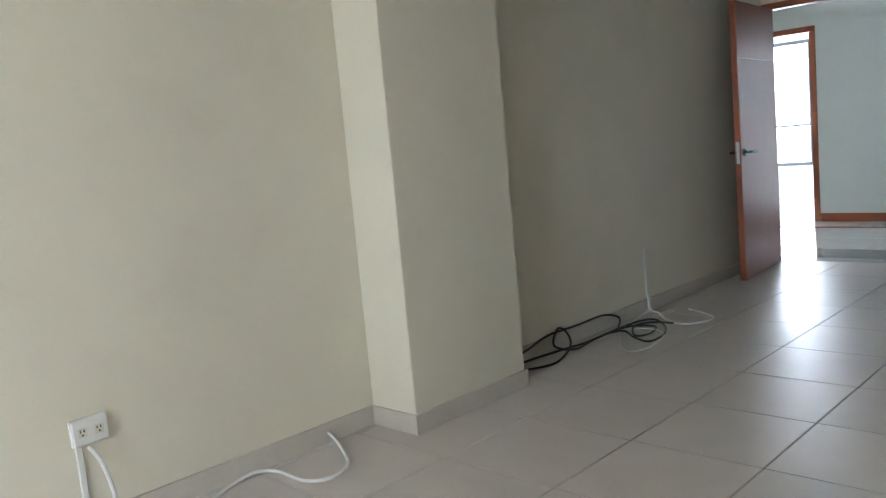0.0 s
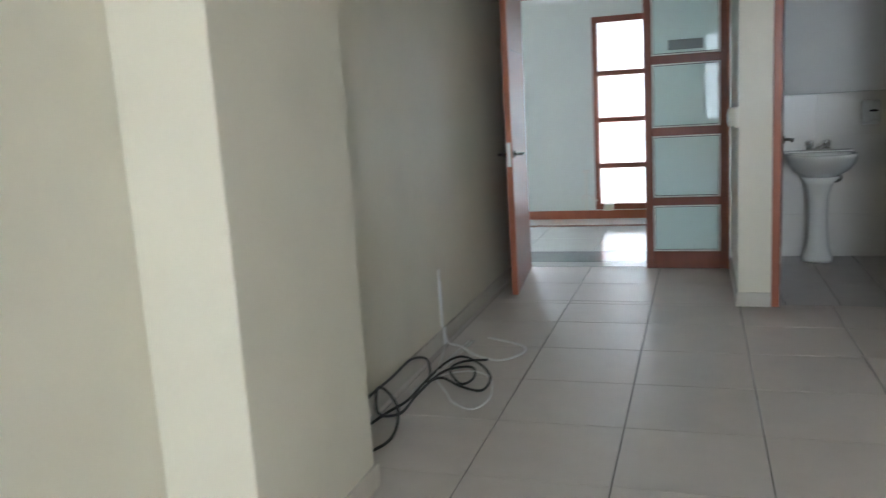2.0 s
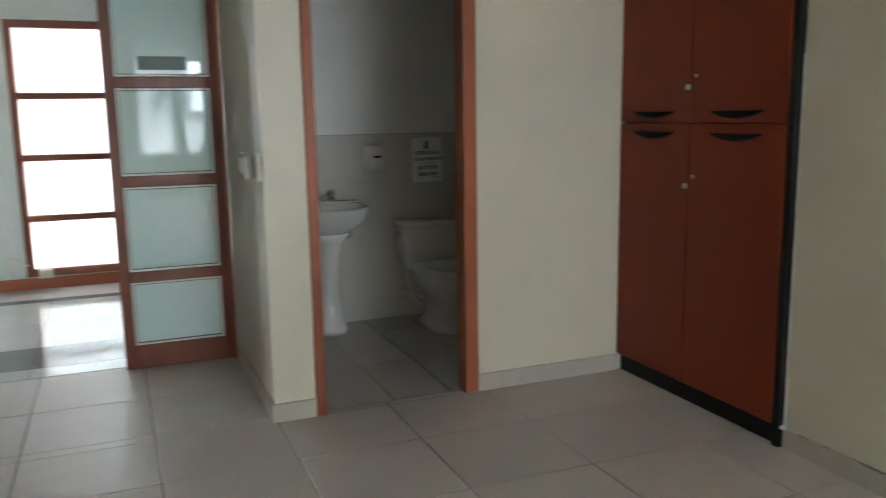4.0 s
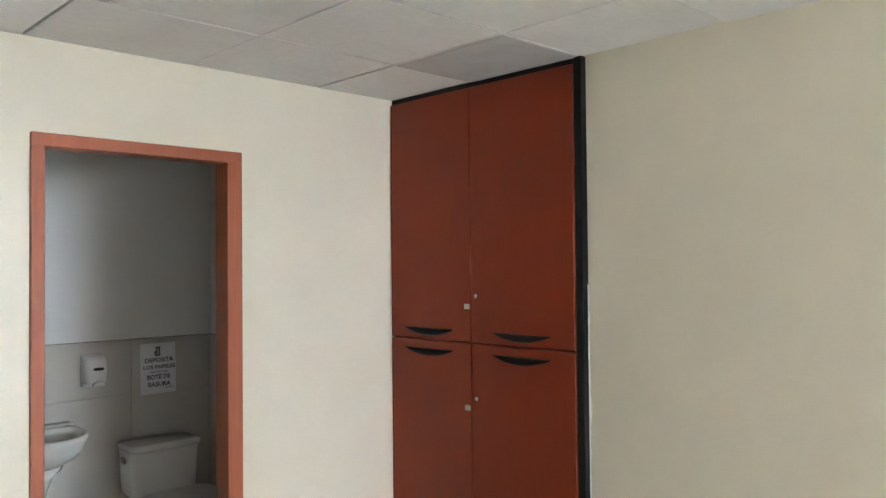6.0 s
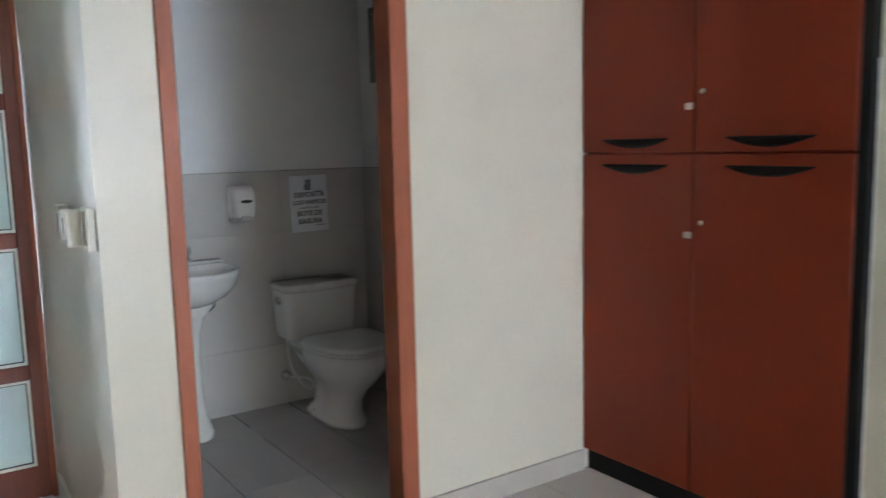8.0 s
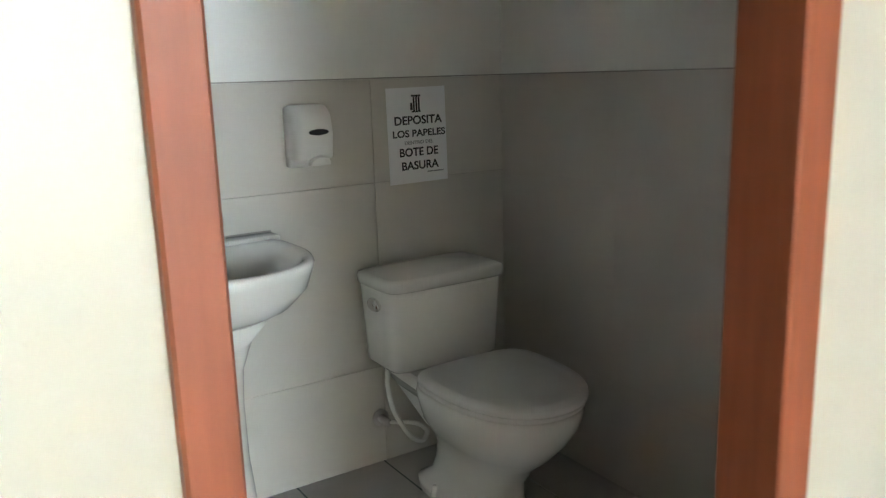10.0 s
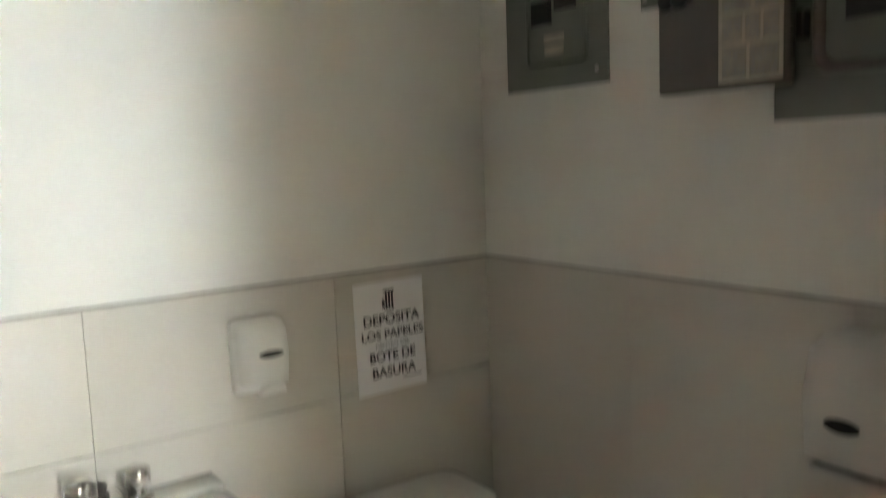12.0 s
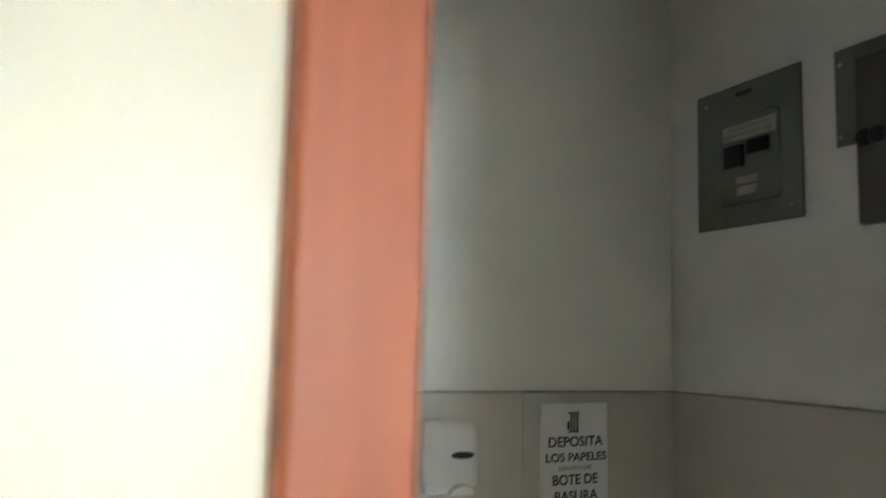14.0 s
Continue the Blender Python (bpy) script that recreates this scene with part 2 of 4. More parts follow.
lining = structure("wall_washroom_lining", boxes((COR + 0.13, T, 0, COR + 0.134, B, 2.62), (COR + 0.134, T, 0, JL - 0.02, T + 0.004, 2.62), (JR + 0.02, T, 0, BX, T + 0.004, 2.62),
                                                  (JL - 0.02, T, JT + 0.02, JR + 0.02, T + 0.004, 2.62)), WHITE_WALL, "white painted inner faces of the washroom")
wall_east = structure("wall_east", boxes((W, -9.65, 0, W + 0.15, -1.13, H + 0.1), (W + 0.55, -1.13, 0, W + 0.7, 0, H + 0.1), (W + 0.15, -1.28, 0, W + 0.7, -1.13, H + 0.1)),
                      CREAM, "cream painted wall beside the built-in cabinet")
WX0, WX1, WZ0, WZ1 = 1.45, 3.38, 0.70, 2.40
wall_south = structure("wall_south", boxes((-0.15, -9.65, 0, WX0, -9.5, H + 0.1), (WX1, -9.65, 0, W + 0.15, -9.5, H + 0.1), (WX0, -9.65, 0, WX1, -9.5, WZ0), (WX0, -9.65, WZ1, WX1, -9.5, H + 0.1)),
                       CREAM, "cream painted wall with a wide window")
wall_part = structure("wall_partition", boxes((0, PY, 2.10, COR, PY + 0.1, H), (-2.2, PY, 0, -0.15, PY + 0.1, 2.6), (-0.15, PY + 0.1, 0, 0.05, PY + 0.104, 2.6)), CREAM, "cream wall above the glazed partition")
DX0, DX1 = -1.36, -0.54
FX0, FX1 = 0.30, 1.30
FY = 3.72
wall_hall = structure("wall_hall_far", boxes((-2.2, FY, 0, DX0, FY + T, 2.6), (DX1, FY, 0, FX0, FY + T, 2.6), (FX1, FY, 0, 3.6, FY + T, 2.6), (DX0, FY, 2.1, DX1, FY + T, 2.6),
                                              (FX0, FY, 2.12, FX1, FY + T, 2.6), (FX0, FY, 0, FX1, FY + T, 0.10)), HALL_WALL, "pale painted hall wall with wood trim")
wall_hall_sides = structure("wall_hall_ends", boxes((-2.35, PY, 0, -2.2, FY + T, 2.6), (3.6, B + T, 0, 3.75, FY + T, 2.6), (COR, B + T, 0, 3.6, B + T + 0.01, 2.6)), HALL_WALL, "pale painted hall walls")
side_room = structure("wall_side_room", boxes((-3.6, 6.5, 0, -2.9, 6.6, 2.6), (-0.2, 6.5, 0, 0.4, 6.6, 2.6), (-2.9, 6.5, 2.25, -0.2, 6.6, 2.6), (-2.9, 6.5, 0, -0.2, 6.6, 0.46),
                                              (-3.7, FY + T, 0, -3.6, 6.6, 2.6), (0.2, FY + T, 0, 0.3, 6.5, 2.6)), HALL_WALL, "white painted room past the hall")

ceiling_bm = box(-0.15, -9.65, H + 0.02, W + 0.7, PY + 0.1, H + 0.12)
rng = random.Random(4)
LAMP_BAY = (4, 15)
for i in range(7):
    for j in range(22):
        x, y = -0.08 + 0.61 * (i - 1), -0.53 + 0.585 * (j - 17)
        if x + 0.6 < 0 or x > W or y > PY or (y > -0.3 and x > COR):
            continue
        if (i, j) == LAMP_BAY:
            continue
        x0, x1, y0, y1 = max(x + 0.004, 0.0), min(x + 0.606, W), max(y + 0.004, -9.5), min(y + 0.581, 0.0 if x + 0.6 > COR else PY)
        if x1 - x0 > 0.02 and y1 - y0 > 0.02:
            dz = rng.uniform(-0.002, 0.002)
            box(x0, y0, H + dz, x1, y1, H + 0.019, bm=ceiling_bm)
ceiling = structure("ceiling", ceiling_bm, CEILING, "white mineral tile suspended ceiling")
ceiling_bath = structure("ceiling_washroom", boxes((COR + 0.134, T + 0.004, 2.565, BX - 0.002, B - 0.004, 2.62)), CEILING, "white washroom ceiling panels")
ceiling_hall = structure("ceiling_hall", box(-3.7, PY, 2.6, 3.75, 6.6, 2.7), WHITE_WALL, "white hall ceiling")

floor = structure("floor", box(-0.15, -9.65, -0.15, W + 0.7, PY + 0.05, -0.006), GROUT, "beige square porcelain floor tiles with dark joints")
floor_bath = structure("floor_washroom", box(COR, T / 2 + 0.001, -0.14, BX + T, B + T, -0.005), GROUT, "grey washroom floor tiles")
floor_hall = structure("floor_hall", boxes((-3.7, PY + 0.06, -0.15, 3.75, 6.6, -0.004)), GROUT, "polished pale hall floor with grey bands")
ground = structure("ground", box(-300, -300, -3.3, 300, 300, -3.2), OUTSIDE, "grey ground outside")

# skirting tiles
SK = 0.085
skirting = structure("baseboard", boxes((0, -9.5, 0, 0.012, -3.373, SK), (0, -2.624, 0, 0.012, PY, SK), (0.279, -3.385, 0, 0.291, -2.612, SK), (0, -3.385, 0, 0.279, -3.373, SK),
                                        (0, -2.624, 0, 0.279, -2.612, SK), (COR - 0.012, -0.012, 0, XL, 0, SK), (COR - 0.012, 0, 0, COR, PY - 0.01, SK), (XR, -0.012, 0, W - 0.03, 0, SK),
                                        (W - 0.012, -9.5, 0, W, -1.135, SK)), SKIRT, "beige tile skirting")
hall_trim = structure("baseboard_hall", boxes((DX1 + 0.07, FY - 0.02, 0.0, 3.6, FY, 0.09)), CASING, "varnished wood skirting")


# ---- openings ----
def casing(name, label, x0, x1, z1, y0, y1, w, w2, mat=CASING):
    t = thing(name, label, "door frame")
    part("jamb", box(x0, y0, 0, x0 + w, y1, z1 - w, 0.003), mat, t)
    part("jamb", box(x1 - w2, y0, 0, x1, y1, z1 - w, 0.003), mat, t)
    part("head", box(x0, y0, z1 - w, x1, y1, z1, 0.003), mat, t)
    return tagged(t, kind="structure")


frame_bath = casing("door_frame_1", "varnished wood frame of the washroom door", XL, XR, 2.1, -0.015, T, 0.046, XR - JR)
for z in (0.26, 1.04, 1.875):
    hp = part("hinge", boxes((JL - 0.001, 0.004, z, JL + 0.003, 0.044, z + 0.108), (JL + 0.002, 0.020, z + 0.002, JL + 0.007, 0.034, z + 0.050), (JL + 0.002, 0.020, z + 0.056, JL + 0.007, 0.034, z + 0.106), bevel=0.001), IVORY, frame_bath, "pale painted hinge")


frame_room = casing("door_frame_2", "varnished wood frame of the glazed partition", 0.012, COR - 0.012, 2.10, PY - 0.03, PY + 0.07, 0.05, 0.02)


def lever_handle(parent, x, y, z, side, back, mat=STEEL, label="metal lever handle"):
    """A lever on a round rose, out along side (+1 or -1 in x), its arm going back in y."""
    bm = tube([(x, y, z), (x + 0.012 * side, y, z)], 0.026, 16, steps=1)
    tube([(x, y, z), (x + 0.055 * side, y, z)], 0.010, 10, bm, 1)
    tube([(x + 0.052 * side, y, z), (x + 0.058 * side, y + back * 0.03, z), (x + 0.056 * side, y + back * 0.12, z - 0.002)], 0.010, 10, bm)
    return part("handle", bm, mat, parent, label, True)


def door_leaf(name, label, hinge, free, z1, thick, lever_z, mat, lever=STEEL, lined=False):
    hx, hy = hinge
    width = (Vector(free) - Vector(hinge)).length
    t = thing(name, label, "door", (hx, hy, 0))
    t.rotation_euler[2] = math.atan2(free[1] - hy, free[0] - hx) + math.pi / 2
    part("leaf", box(-thick / 2, -width + 0.008, 0.01, thick / 2, 0, z1, 0.002), mat, t)
    part("edge_band", box(-thick / 2, -width, 0.01, thick / 2, -width + 0.0075, z1, 0.002), CASING, t, "lighter varnished edge band")
    lever_handle(t, thick / 2, -width + 0.065, lever_z, 1, 1, lever)
    lever_handle(t, -thick / 2, -width + 0.065, lever_z, -1, 1, lever)
    for sx in (-1, 1) if lined else ():
        part("inlay", box(sx * (thick / 2 - 0.001), -width + 0.004, 1.642, sx * (thick / 2 + 0.0008), -0.004, 1.645), HARDWARE, t, "thin pale inlay line")
    part("latch_plate", box(-0.011, -width - 0.001, lever_z - 0.08, 0.011, -width + 0.003, lever_z + 0.08), STEEL, t)
    return t


door_room = door_leaf("door_1", "red-brown veneer door standing open beside the wall", (0.085, PY - 0.03), (0.173, 0.16), 2.05, 0.042, 0.96, LEAF, HARDWARE, lined=True)
door_bath = door_leaf("door_2", "brown washroom door swung fully inward", (JL - 0.018, T + 0.012), (JL + 0.062, T + 0.70), 2.03, 0.04, 0.95, LEAF, BRONZE)

# fixed glazed leaf of the partition
PX0, PX1 = 0.988, COR - 0.02
glazed = tagged(thing("glazed_panel", "wood-framed panel with four frosted glass panes", "glazed door", (0, PY, 0)), kind="structure")
st = 0.056
part("stile", box(PX0, -0.022, 0.005, PX0 + st, 0.022, 2.05, 0.004), LEAF, glazed)
part("stile", box(PX1 - st, -0.022, 0.005, PX1, 0.022, 2.05, 0.004), LEAF, glazed)
rails = [(0.005, 0.135), (0.480, 0.540), (0.992, 1.052), (1.506, 1.566), (1.985, 2.05)]
for a, b in rails:
    part("rail", box(PX0 + st, -0.020, a, PX1 - st, 0.020, b, 0.004), LEAF, glazed)
for (a, b), (c, d) in zip(rails, rails[1:]):
    x0, x1 = PX0 + st, PX1 - st
    pn = part("pane", box(x0 + 0.002, -0.004, b + 0.002, x1 - 0.002, 0.004, c - 0.002), PANE, glazed, "frosted glass pane")
    part("bead", boxes((x0, -0.017, b, x0 + 0.010, -0.004, c), (x1 - 0.010, -0.017, b, x1, -0.004, c), (x0 + 0.01, -0.017, b, x1 - 0.01, -0.004, b + 0.010), (x0 + 0.01, -0.017, c - 0.010, x1 - 0.01, -0.004, c)), BEAD, pn, "pale glazing bead")
    # thin dark ring around the pane, just inside the bead
    x0, x1, b, c = x0 + 0.0104, x1 - 0.0104, b + 0.0104, c - 0.0104
    part("dark_outline", boxes((x0, -0.009, b, x0 + 0.004, -0.0042, c), (x1 - 0.004, -0.009, b, x1, -0.0042, c), (x0 + 0.004, -0.009, b, x1 - 0.004, -0.0042, b + 0.004), (x0 + 0.004, -0.009, c - 0.004, x1 - 0.004, -0.0042, c)), DARK, pn, "thin dark outline inside the bead")
# added grey strip on the glass, standing in for a dark shape behind it
sticker = part("sticker", box(1.16, PY - 0.0065, 1.60, 1.40, PY - 0.0045, 1.67), GREY_STRIP)
tagged(sticker, "flat grey strip standing in for a shape behind the glass", "sticker")

# frosted window of the hall
win = tagged(thing("window_2", "wood-framed hall window with bright frosted panes", "window", (0, FY, 0)), kind="structure")
part("window_frame", boxes((FX0, -0.02, 0.10, FX0 + 0.055, 0.08, 2.12), (FX1 - 0.055, -0.02, 0.10, FX1, 0.08, 2.12), (FX0 + 0.055, -0.02, 2.06, FX1 - 0.055, 0.08, 2.12), (FX0 + 0.055, -0.02, 0.10, FX1 - 0.055, 0.08, 0.16)), LEAF, win)
zs = [0.16, 0.57, 1.055, 1.54, 2.06]
for i, (a, b) in enumerate(zip(zs, zs[1:])):
    part("pane", box(FX0 + 0.05, 0.02, a, FX1 - 0.05, 0.026, b), PANE_BRIGHT, win)
    if i:
        part("rail", box(FX0 + 0.055, -0.015, a - 0.025, FX1 - 0.055, 0.06, a + 0.025, 0.003), LEAF, win)

frame_hall = casing("door_frame_3", "varnished wood frame of the hall doorway", DX0 - 0.06, DX1 + 0.06, 2.14, FY - 0.02, FY + T + 0.02, 0.06, 0.06)

win3 = tagged(thing("window_3", "bright window with dark metal bars", "window", (0, 6.5, 0)), kind="structure")
part("window_frame", boxes((-2.9, 0.02, 0.46, -0.2, 0.06, 0.51), (-2.9, 0.02, 2.2, -0.2, 0.06, 2.25), (-2.9, 0.02, 0.51, -2.85, 0.06, 2.2), (-0.25, 0.02, 0.51, -0.2, 0.06, 2.2)), ALU, win3)
for x in (-2.3, -1.55, -0.8):
    part("mullion", box(x, 0.025, 0.51, x + 0.035, 0.055, 2.2), ALU, win3)
part("transom", box(-2.85, 0.024, 1.03, -0.25, 0.056, 1.06), ALU, win3)

win1 = tagged(thing("window_1", "wide window with slim dark metal frame", "window", (0, -9.58, 0)), kind="structure")
part("window_frame", boxes((WX0, -0.03, WZ0, WX1, 0.03, WZ0 + 0.05), (WX0, -0.03, WZ1 - 0.05, WX1, 0.03, WZ1), (WX0, -0.03, WZ0 + 0.05, WX0 + 0.05, 0.03, WZ1 - 0.05), (WX1 - 0.05, -0.03, WZ0 + 0.05, WX1, 0.03, WZ1 - 0.05)), ALU, win1)
for x in (2.05, 2.75):
    part("mullion", box(x, -0.025, WZ0 + 0.05, x + 0.04, 0.025, WZ1 - 0.05), ALU, win1)


# overcast sky far behind the windows
GLOW = bpy.data.materials.new("overcast_sky")
GLOW.use_nodes = True
GLOW.node_tree.nodes["Principled BSDF"].inputs["Base Color"].default_value = (0, 0, 0, 1)
GLOW.node_tree.nodes["Principled BSDF"].inputs["Emission Color"].default_value = (0.87, 0.96, 1.0, 1)
GLOW.node_tree.nodes["Principled BSDF"].inputs["Emission Strength"].default_value = 18.0
backdrop = structure("backdrop", boxes((-120, -70.2, -3.2, 120, -70, 60), (-120, 70, -3.2, 120, 70.2, 60)), GLOW, "white overcast sky far outside")


# ---- built-in cabinet ----
def bow_handle(y0, y1, x, z):
    """A bow-shaped pull: straight on top, bellied below, standing out from the door."""
    rings, n = [], 16
    for i in range(n + 1):
        t = i / n
        s = max(math.sin(math.pi * t), 0.06) ** 0.7
        y = y0 + (y1 - y0) * t
        d, h = 0.026 * s + 0.002, 0.034 * s
        rings.append([(x, y, z), (x - d * 0.8, y, z - 0.002), (x - d, y, z - h * 0.35), (x - d * 0.75, y, z - h * 0.8), (x, y, z - h)])
    return loft(rings)


CX = 3.388
cabinet = thing("cabinet", "tall red melamine built-in cabinet with four closed doors", "cabinet", (0, 0, 0))
part("body", boxes((CX + 0.022, -1.088, 0.085, CX + 0.5, -0.004, 2.405)), CABINET, cabinet)
part("plinth", box(CX + 0.03, -1.125, 0.0, CX + 0.5, -0.004, 0.085), BLACK, cabinet, "black recessed plinth")
part("side_strip", boxes((CX + 0.004, -1.126, 0.0, CX + 0.5, -1.092, 2.428), (CX + 0.012, -1.092, 2.404, CX + 0.5, -0.004, 2.428), bevel=0.002), BLACK, cabinet, "black painted edge strip")
for y0, y1 in ((-0.530, -0.006), (-1.088, -0.536)):
    for z0, z1, hz in ((0.092, 1.288, 1.252), (1.296, 2.402, 1.345)):
        d = part("door", box(CX, y0, z0, CX + 0.02, y1, z1, 0.0025), CABINET, cabinet)
        hl = 0.305
        hy = -0.266 if y0 > -0.6 else -0.815
        part("handle", bow_handle(hy - hl / 2, hy + hl / 2, CX, hz), HANDLE, d, "black bow-shaped pull", True)
    for z in (1.012, 1.450):
        if y0 < -0.6:
            part("lock", turned(cylinder(0, 0, 0, 0.012, 0.009, 14), pose(CX + 0.001, -0.572, z + 0.046, 0, -90, 0)), CHROME, cabinet, "small chrome cam lock", True)
        else:
            part("lock_plate", boxes((CX - 0.004, -0.528, z - 0.011, CX + 0.001, -0.497, z + 0.011), bevel=0.001), STEEL, cabinet, "steel strike plate")

# ---- outlets, switches, cables in the room ----
outlet = thing("wall_outlet", "white double power outlet on the cream wall", "outlet", (0, -4.607, 0.37))
part("box", box(0.0, -0.062, -0.045, 0.018, 0.062, 0.045, 0.004, seg=2), PLASTIC, outlet)
part("cover", box(0.018, -0.058, -0.041, 0.022, 0.058, 0.041, 0.002), PLASTIC, outlet)
for y in (-0.028, 0.028):
    part("socket", box(0.022, y - 0.015, -0.016, 0.0235, y + 0.015, 0.016, 0.0005), IVORY, outlet)
    part("slots", boxes((0.0235, y - 0.008, 0.002, 0.0242, y - 0.004, 0.011), (0.0235, y + 0.004, 0.002, 0.0242, y + 0.008, 0.011), (0.0235, y - 0.003, -0.010, 0.0242, y + 0.003, -0.004)), INK, outlet)
part("raceway", box(0.0, -0.052, -0.365, 0.012, -0.030, -0.046, 0.002), PLASTIC, outlet, "white surface raceway")

cord = thing("power_cord", "white power cord lying along the wall", "cable", (0, -4.6, 0))
part("cord", tube([(0.02, -0.02, 0.318), (0.05, 0.0, 0.27), (0.07, 0.02, 0.16), (0.06, 0.03, 0.05), (0.09, 0.12, 0.012), (0.13, 0.28, 0.007), (0.06, 0.44, 0.008), (0.03, 0.57, 0.012),
                   (0.09, 0.64, 0.007), (0.26, 0.645, 0.007), (0.33, 0.72, 0.007), (0.28, 0.84, 0.007), (0.13, 0.93, 0.012), (0.05, 0.955, 0.03), (0.014, 0.96, 0.045)], 0.0075, 8), CABLE_WHITE, cord, smooth=True)

race = thing("cable_raceway", "white plastic raceway with a cut top end", "raceway", (0, -0.955, 0))
part("duct", box(0.0, -0.011, 0.10, 0.014, 0.011, 0.36, 0.002), PLASTIC, race)
part("wire_end", boxes((0.001, -0.007, 0.36, 0.009, 0.007, 0.425), bevel=0.002), CABLE_WHITE, race)
part("foot", boxes((0.012, -0.013, 0.0, 0.026, 0.013, 0.10), bevel=0.002), PLASTIC, race)

duct = thing("loose_raceway", "loose white raceway strip lying on the floor", "raceway", (0.13, -1.32, 0))
part("strip", turned(boxes((-0.016, -0.42, 0.0, 0.016, 0.42, 0.003), (-0.016, -0.42, 0.003, -0.013, 0.42, 0.012), (0.013, -0.42, 0.003, 0.016, 0.42, 0.012)), pose(0, 0, 0.001, 0, 0, -3)), PLASTIC, duct)

wc = thing("white_cable", "white cable looping over the floor tiles", "cable", (0, 0, 0), "loose cables")
part("cord", tube([(0.018, -0.95, 0.05), (0.05, -0.98, 0.016), (0.144, -1.05, 0.020), (0.243, -1.15, 0.009), (0.39, -1.216, 0.007), (0.483, -1.09, 0.007), (0.47, -0.978, 0.007), (0.367, -0.897, 0.007),
                   (0.236, -0.828, 0.007)], 0.0065, 8), CABLE_WHITE, wc, smooth=True)
wl = thing("white_cable", "thin white cable coiled beside the wall", "cable", (0, 0, 0), "loose cables")
part("cord", tube([(0.04, -1.02, 0.02), (0.10, -1.28, 0.022), (0.16, -1.55, 0.02), (0.255, -1.705, 0.008), (0.325, -1.821, 0.006), (0.43, -1.882, 0.006), (0.47, -1.73, 0.006), (0.41, -1.49, 0.007),
                   (0.30, -1.42, 0.014), (0.18, -1.52, 0.022), (0.10, -1.70, 0.008)], 0.0045, 8), CABLE_WHITE, wl, smooth=True)
bc = thing("black_cable", "black cable trailing along the skirting", "cable", (0, 0, 0), "loose cables")
part("cord", tube([(0.020, -2.56, 0.03), (0.020, -2.30, 0.06), (0.020, -2.08, 0.10), (0.024, -1.80, 0.097), (0.024, -1.52, 0.096), (0.06, -1.40, 0.06), (0.11, -1.50, 0.02), (0.13, -1.62, 0.022),
                   (0.19, -1.56, 0.024), (0.30, -1.63, 0.012), (0.41, -1.66, 0.008), (0.41, -1.49, 0.008), (0.32, -1.31, 0.009), (0.20, -1.22, 0.02), (0.14, -1.32, 0.022), (0.125, -1.60, 0.022),
                   (0.12, -1.86, 0.018), (0.07, -1.99, 0.008), (0.03, -2.25, 0.008), (0.02, -2.50, 0.008)], 0.0065, 8), CABLE_BLACK, bc, smooth=True)
bl = thing("black_cable", "black cable bent into a standing loop", "cable", (0, 0, 0), "loose cables")
part("cord", tube([(0.05, -2.52, 0.008), (0.16, -2.36, 0.008), (0.19, -2.22, 0.012), (0.15, -2.05, 0.05), (0.08, -1.98, 0.10), (0.05, -2.02, 0.13), (0.09, -2.12, 0.06), (0.14, -2.0, 0.016), (0.15, -1.80, 0.03),
                   (0.18, -1.50, 0.035), (0.28, -1.36, 0.014), (0.33, -1.50, 0.009), (0.30, -1.62, 0.02), (0.20, -1.46, 0.03), (0.22, -1.30, 0.02), (0.33, -1.22, 0.009)], 0.0065, 8), CABLE_BLACK, bl, smooth=True)

# surface boxes on the passage wall
sw = thing("light_switch", "ivory surface light switch on the passage wall", "switch", (COR, 0.44, 1.13), "passage switches")
part("box", box(-0.030, -0.036, -0.055, 0, 0.036, 0.055, 0.004, seg=2), IVORY, sw)
part("rocker", box(-0.036, -0.014, -0.030, -0.030, 0.014, 0.030, 0.002), PLASTIC, sw)
sw2 = thing("light_switch", "ivory double switch box hanging open", "switch", (COR, 0.215, 1.13), "passage switches")
part("box", box(-0.052, -0.060, -0.052, 0, 0.040, 0.052, 0.006, seg=2), IVORY, sw2)
part("rocker", box(-0.058, -0.022, -0.032, -0.052, 0.004, 0.032, 0.002), PLASTIC, sw2)
part("side_cap", box(-0.040, 0.040, 0.005, -0.008, 0.052, 0.048, 0.003), PLASTIC, sw2)
sw3 = thing("socket_frame", "open ivory socket frame on the passage wall", "outlet", (COR, 0.065, 1.135), "passage switches")
part("frame", boxes((-0.022, -0.040, -0.060, 0, -0.030, 0.060), (-0.022, 0.030, -0.060, 0, 0.040, 0.060), (-0.022, -0.030, 0.048, 0, 0.030, 0.060), (-0.022, -0.030, -0.060, 0, 0.030, -0.048), bevel=0.002), IVORY, sw3)
part("insert", box(-0.012, -0.028, -0.020, 0, 0.028, 0.024, 0.002), STEEL, sw3)

# hall: raceway and plug box by the frosted window
hr = thing("hall_raceway", "thin white raceway on the hall wall", "raceway", (0.20, FY, 0))
part("duct", box(-0.012, -0.014, 0.09, 0.012, 0, 0.50, 0.002), PLASTIC, hr)
part("cap", box(-0.035, -0.03, 0.50, 0.035, 0, 0.53, 0.003), PLASTIC, hr)
part("cord", tube([(0.0, -0.02, 0.12), (-0.04, -0.05, 0.20), (-0.01, -0.06, 0.27), (0.06, -0.06, 0.25), (0.12, -0.07, 0.20)], 0.006, 8), CABLE_WHITE, hr, smooth=True)
hb = thing("plug_box", "small white plug box on the window ledge", "plug box", (0.44, FY - 0.045, 0.092))
part("box", box(-0.05, -0.02, 0, 0.05, 0.02, 0.07, 0.004), PLASTIC, hb)
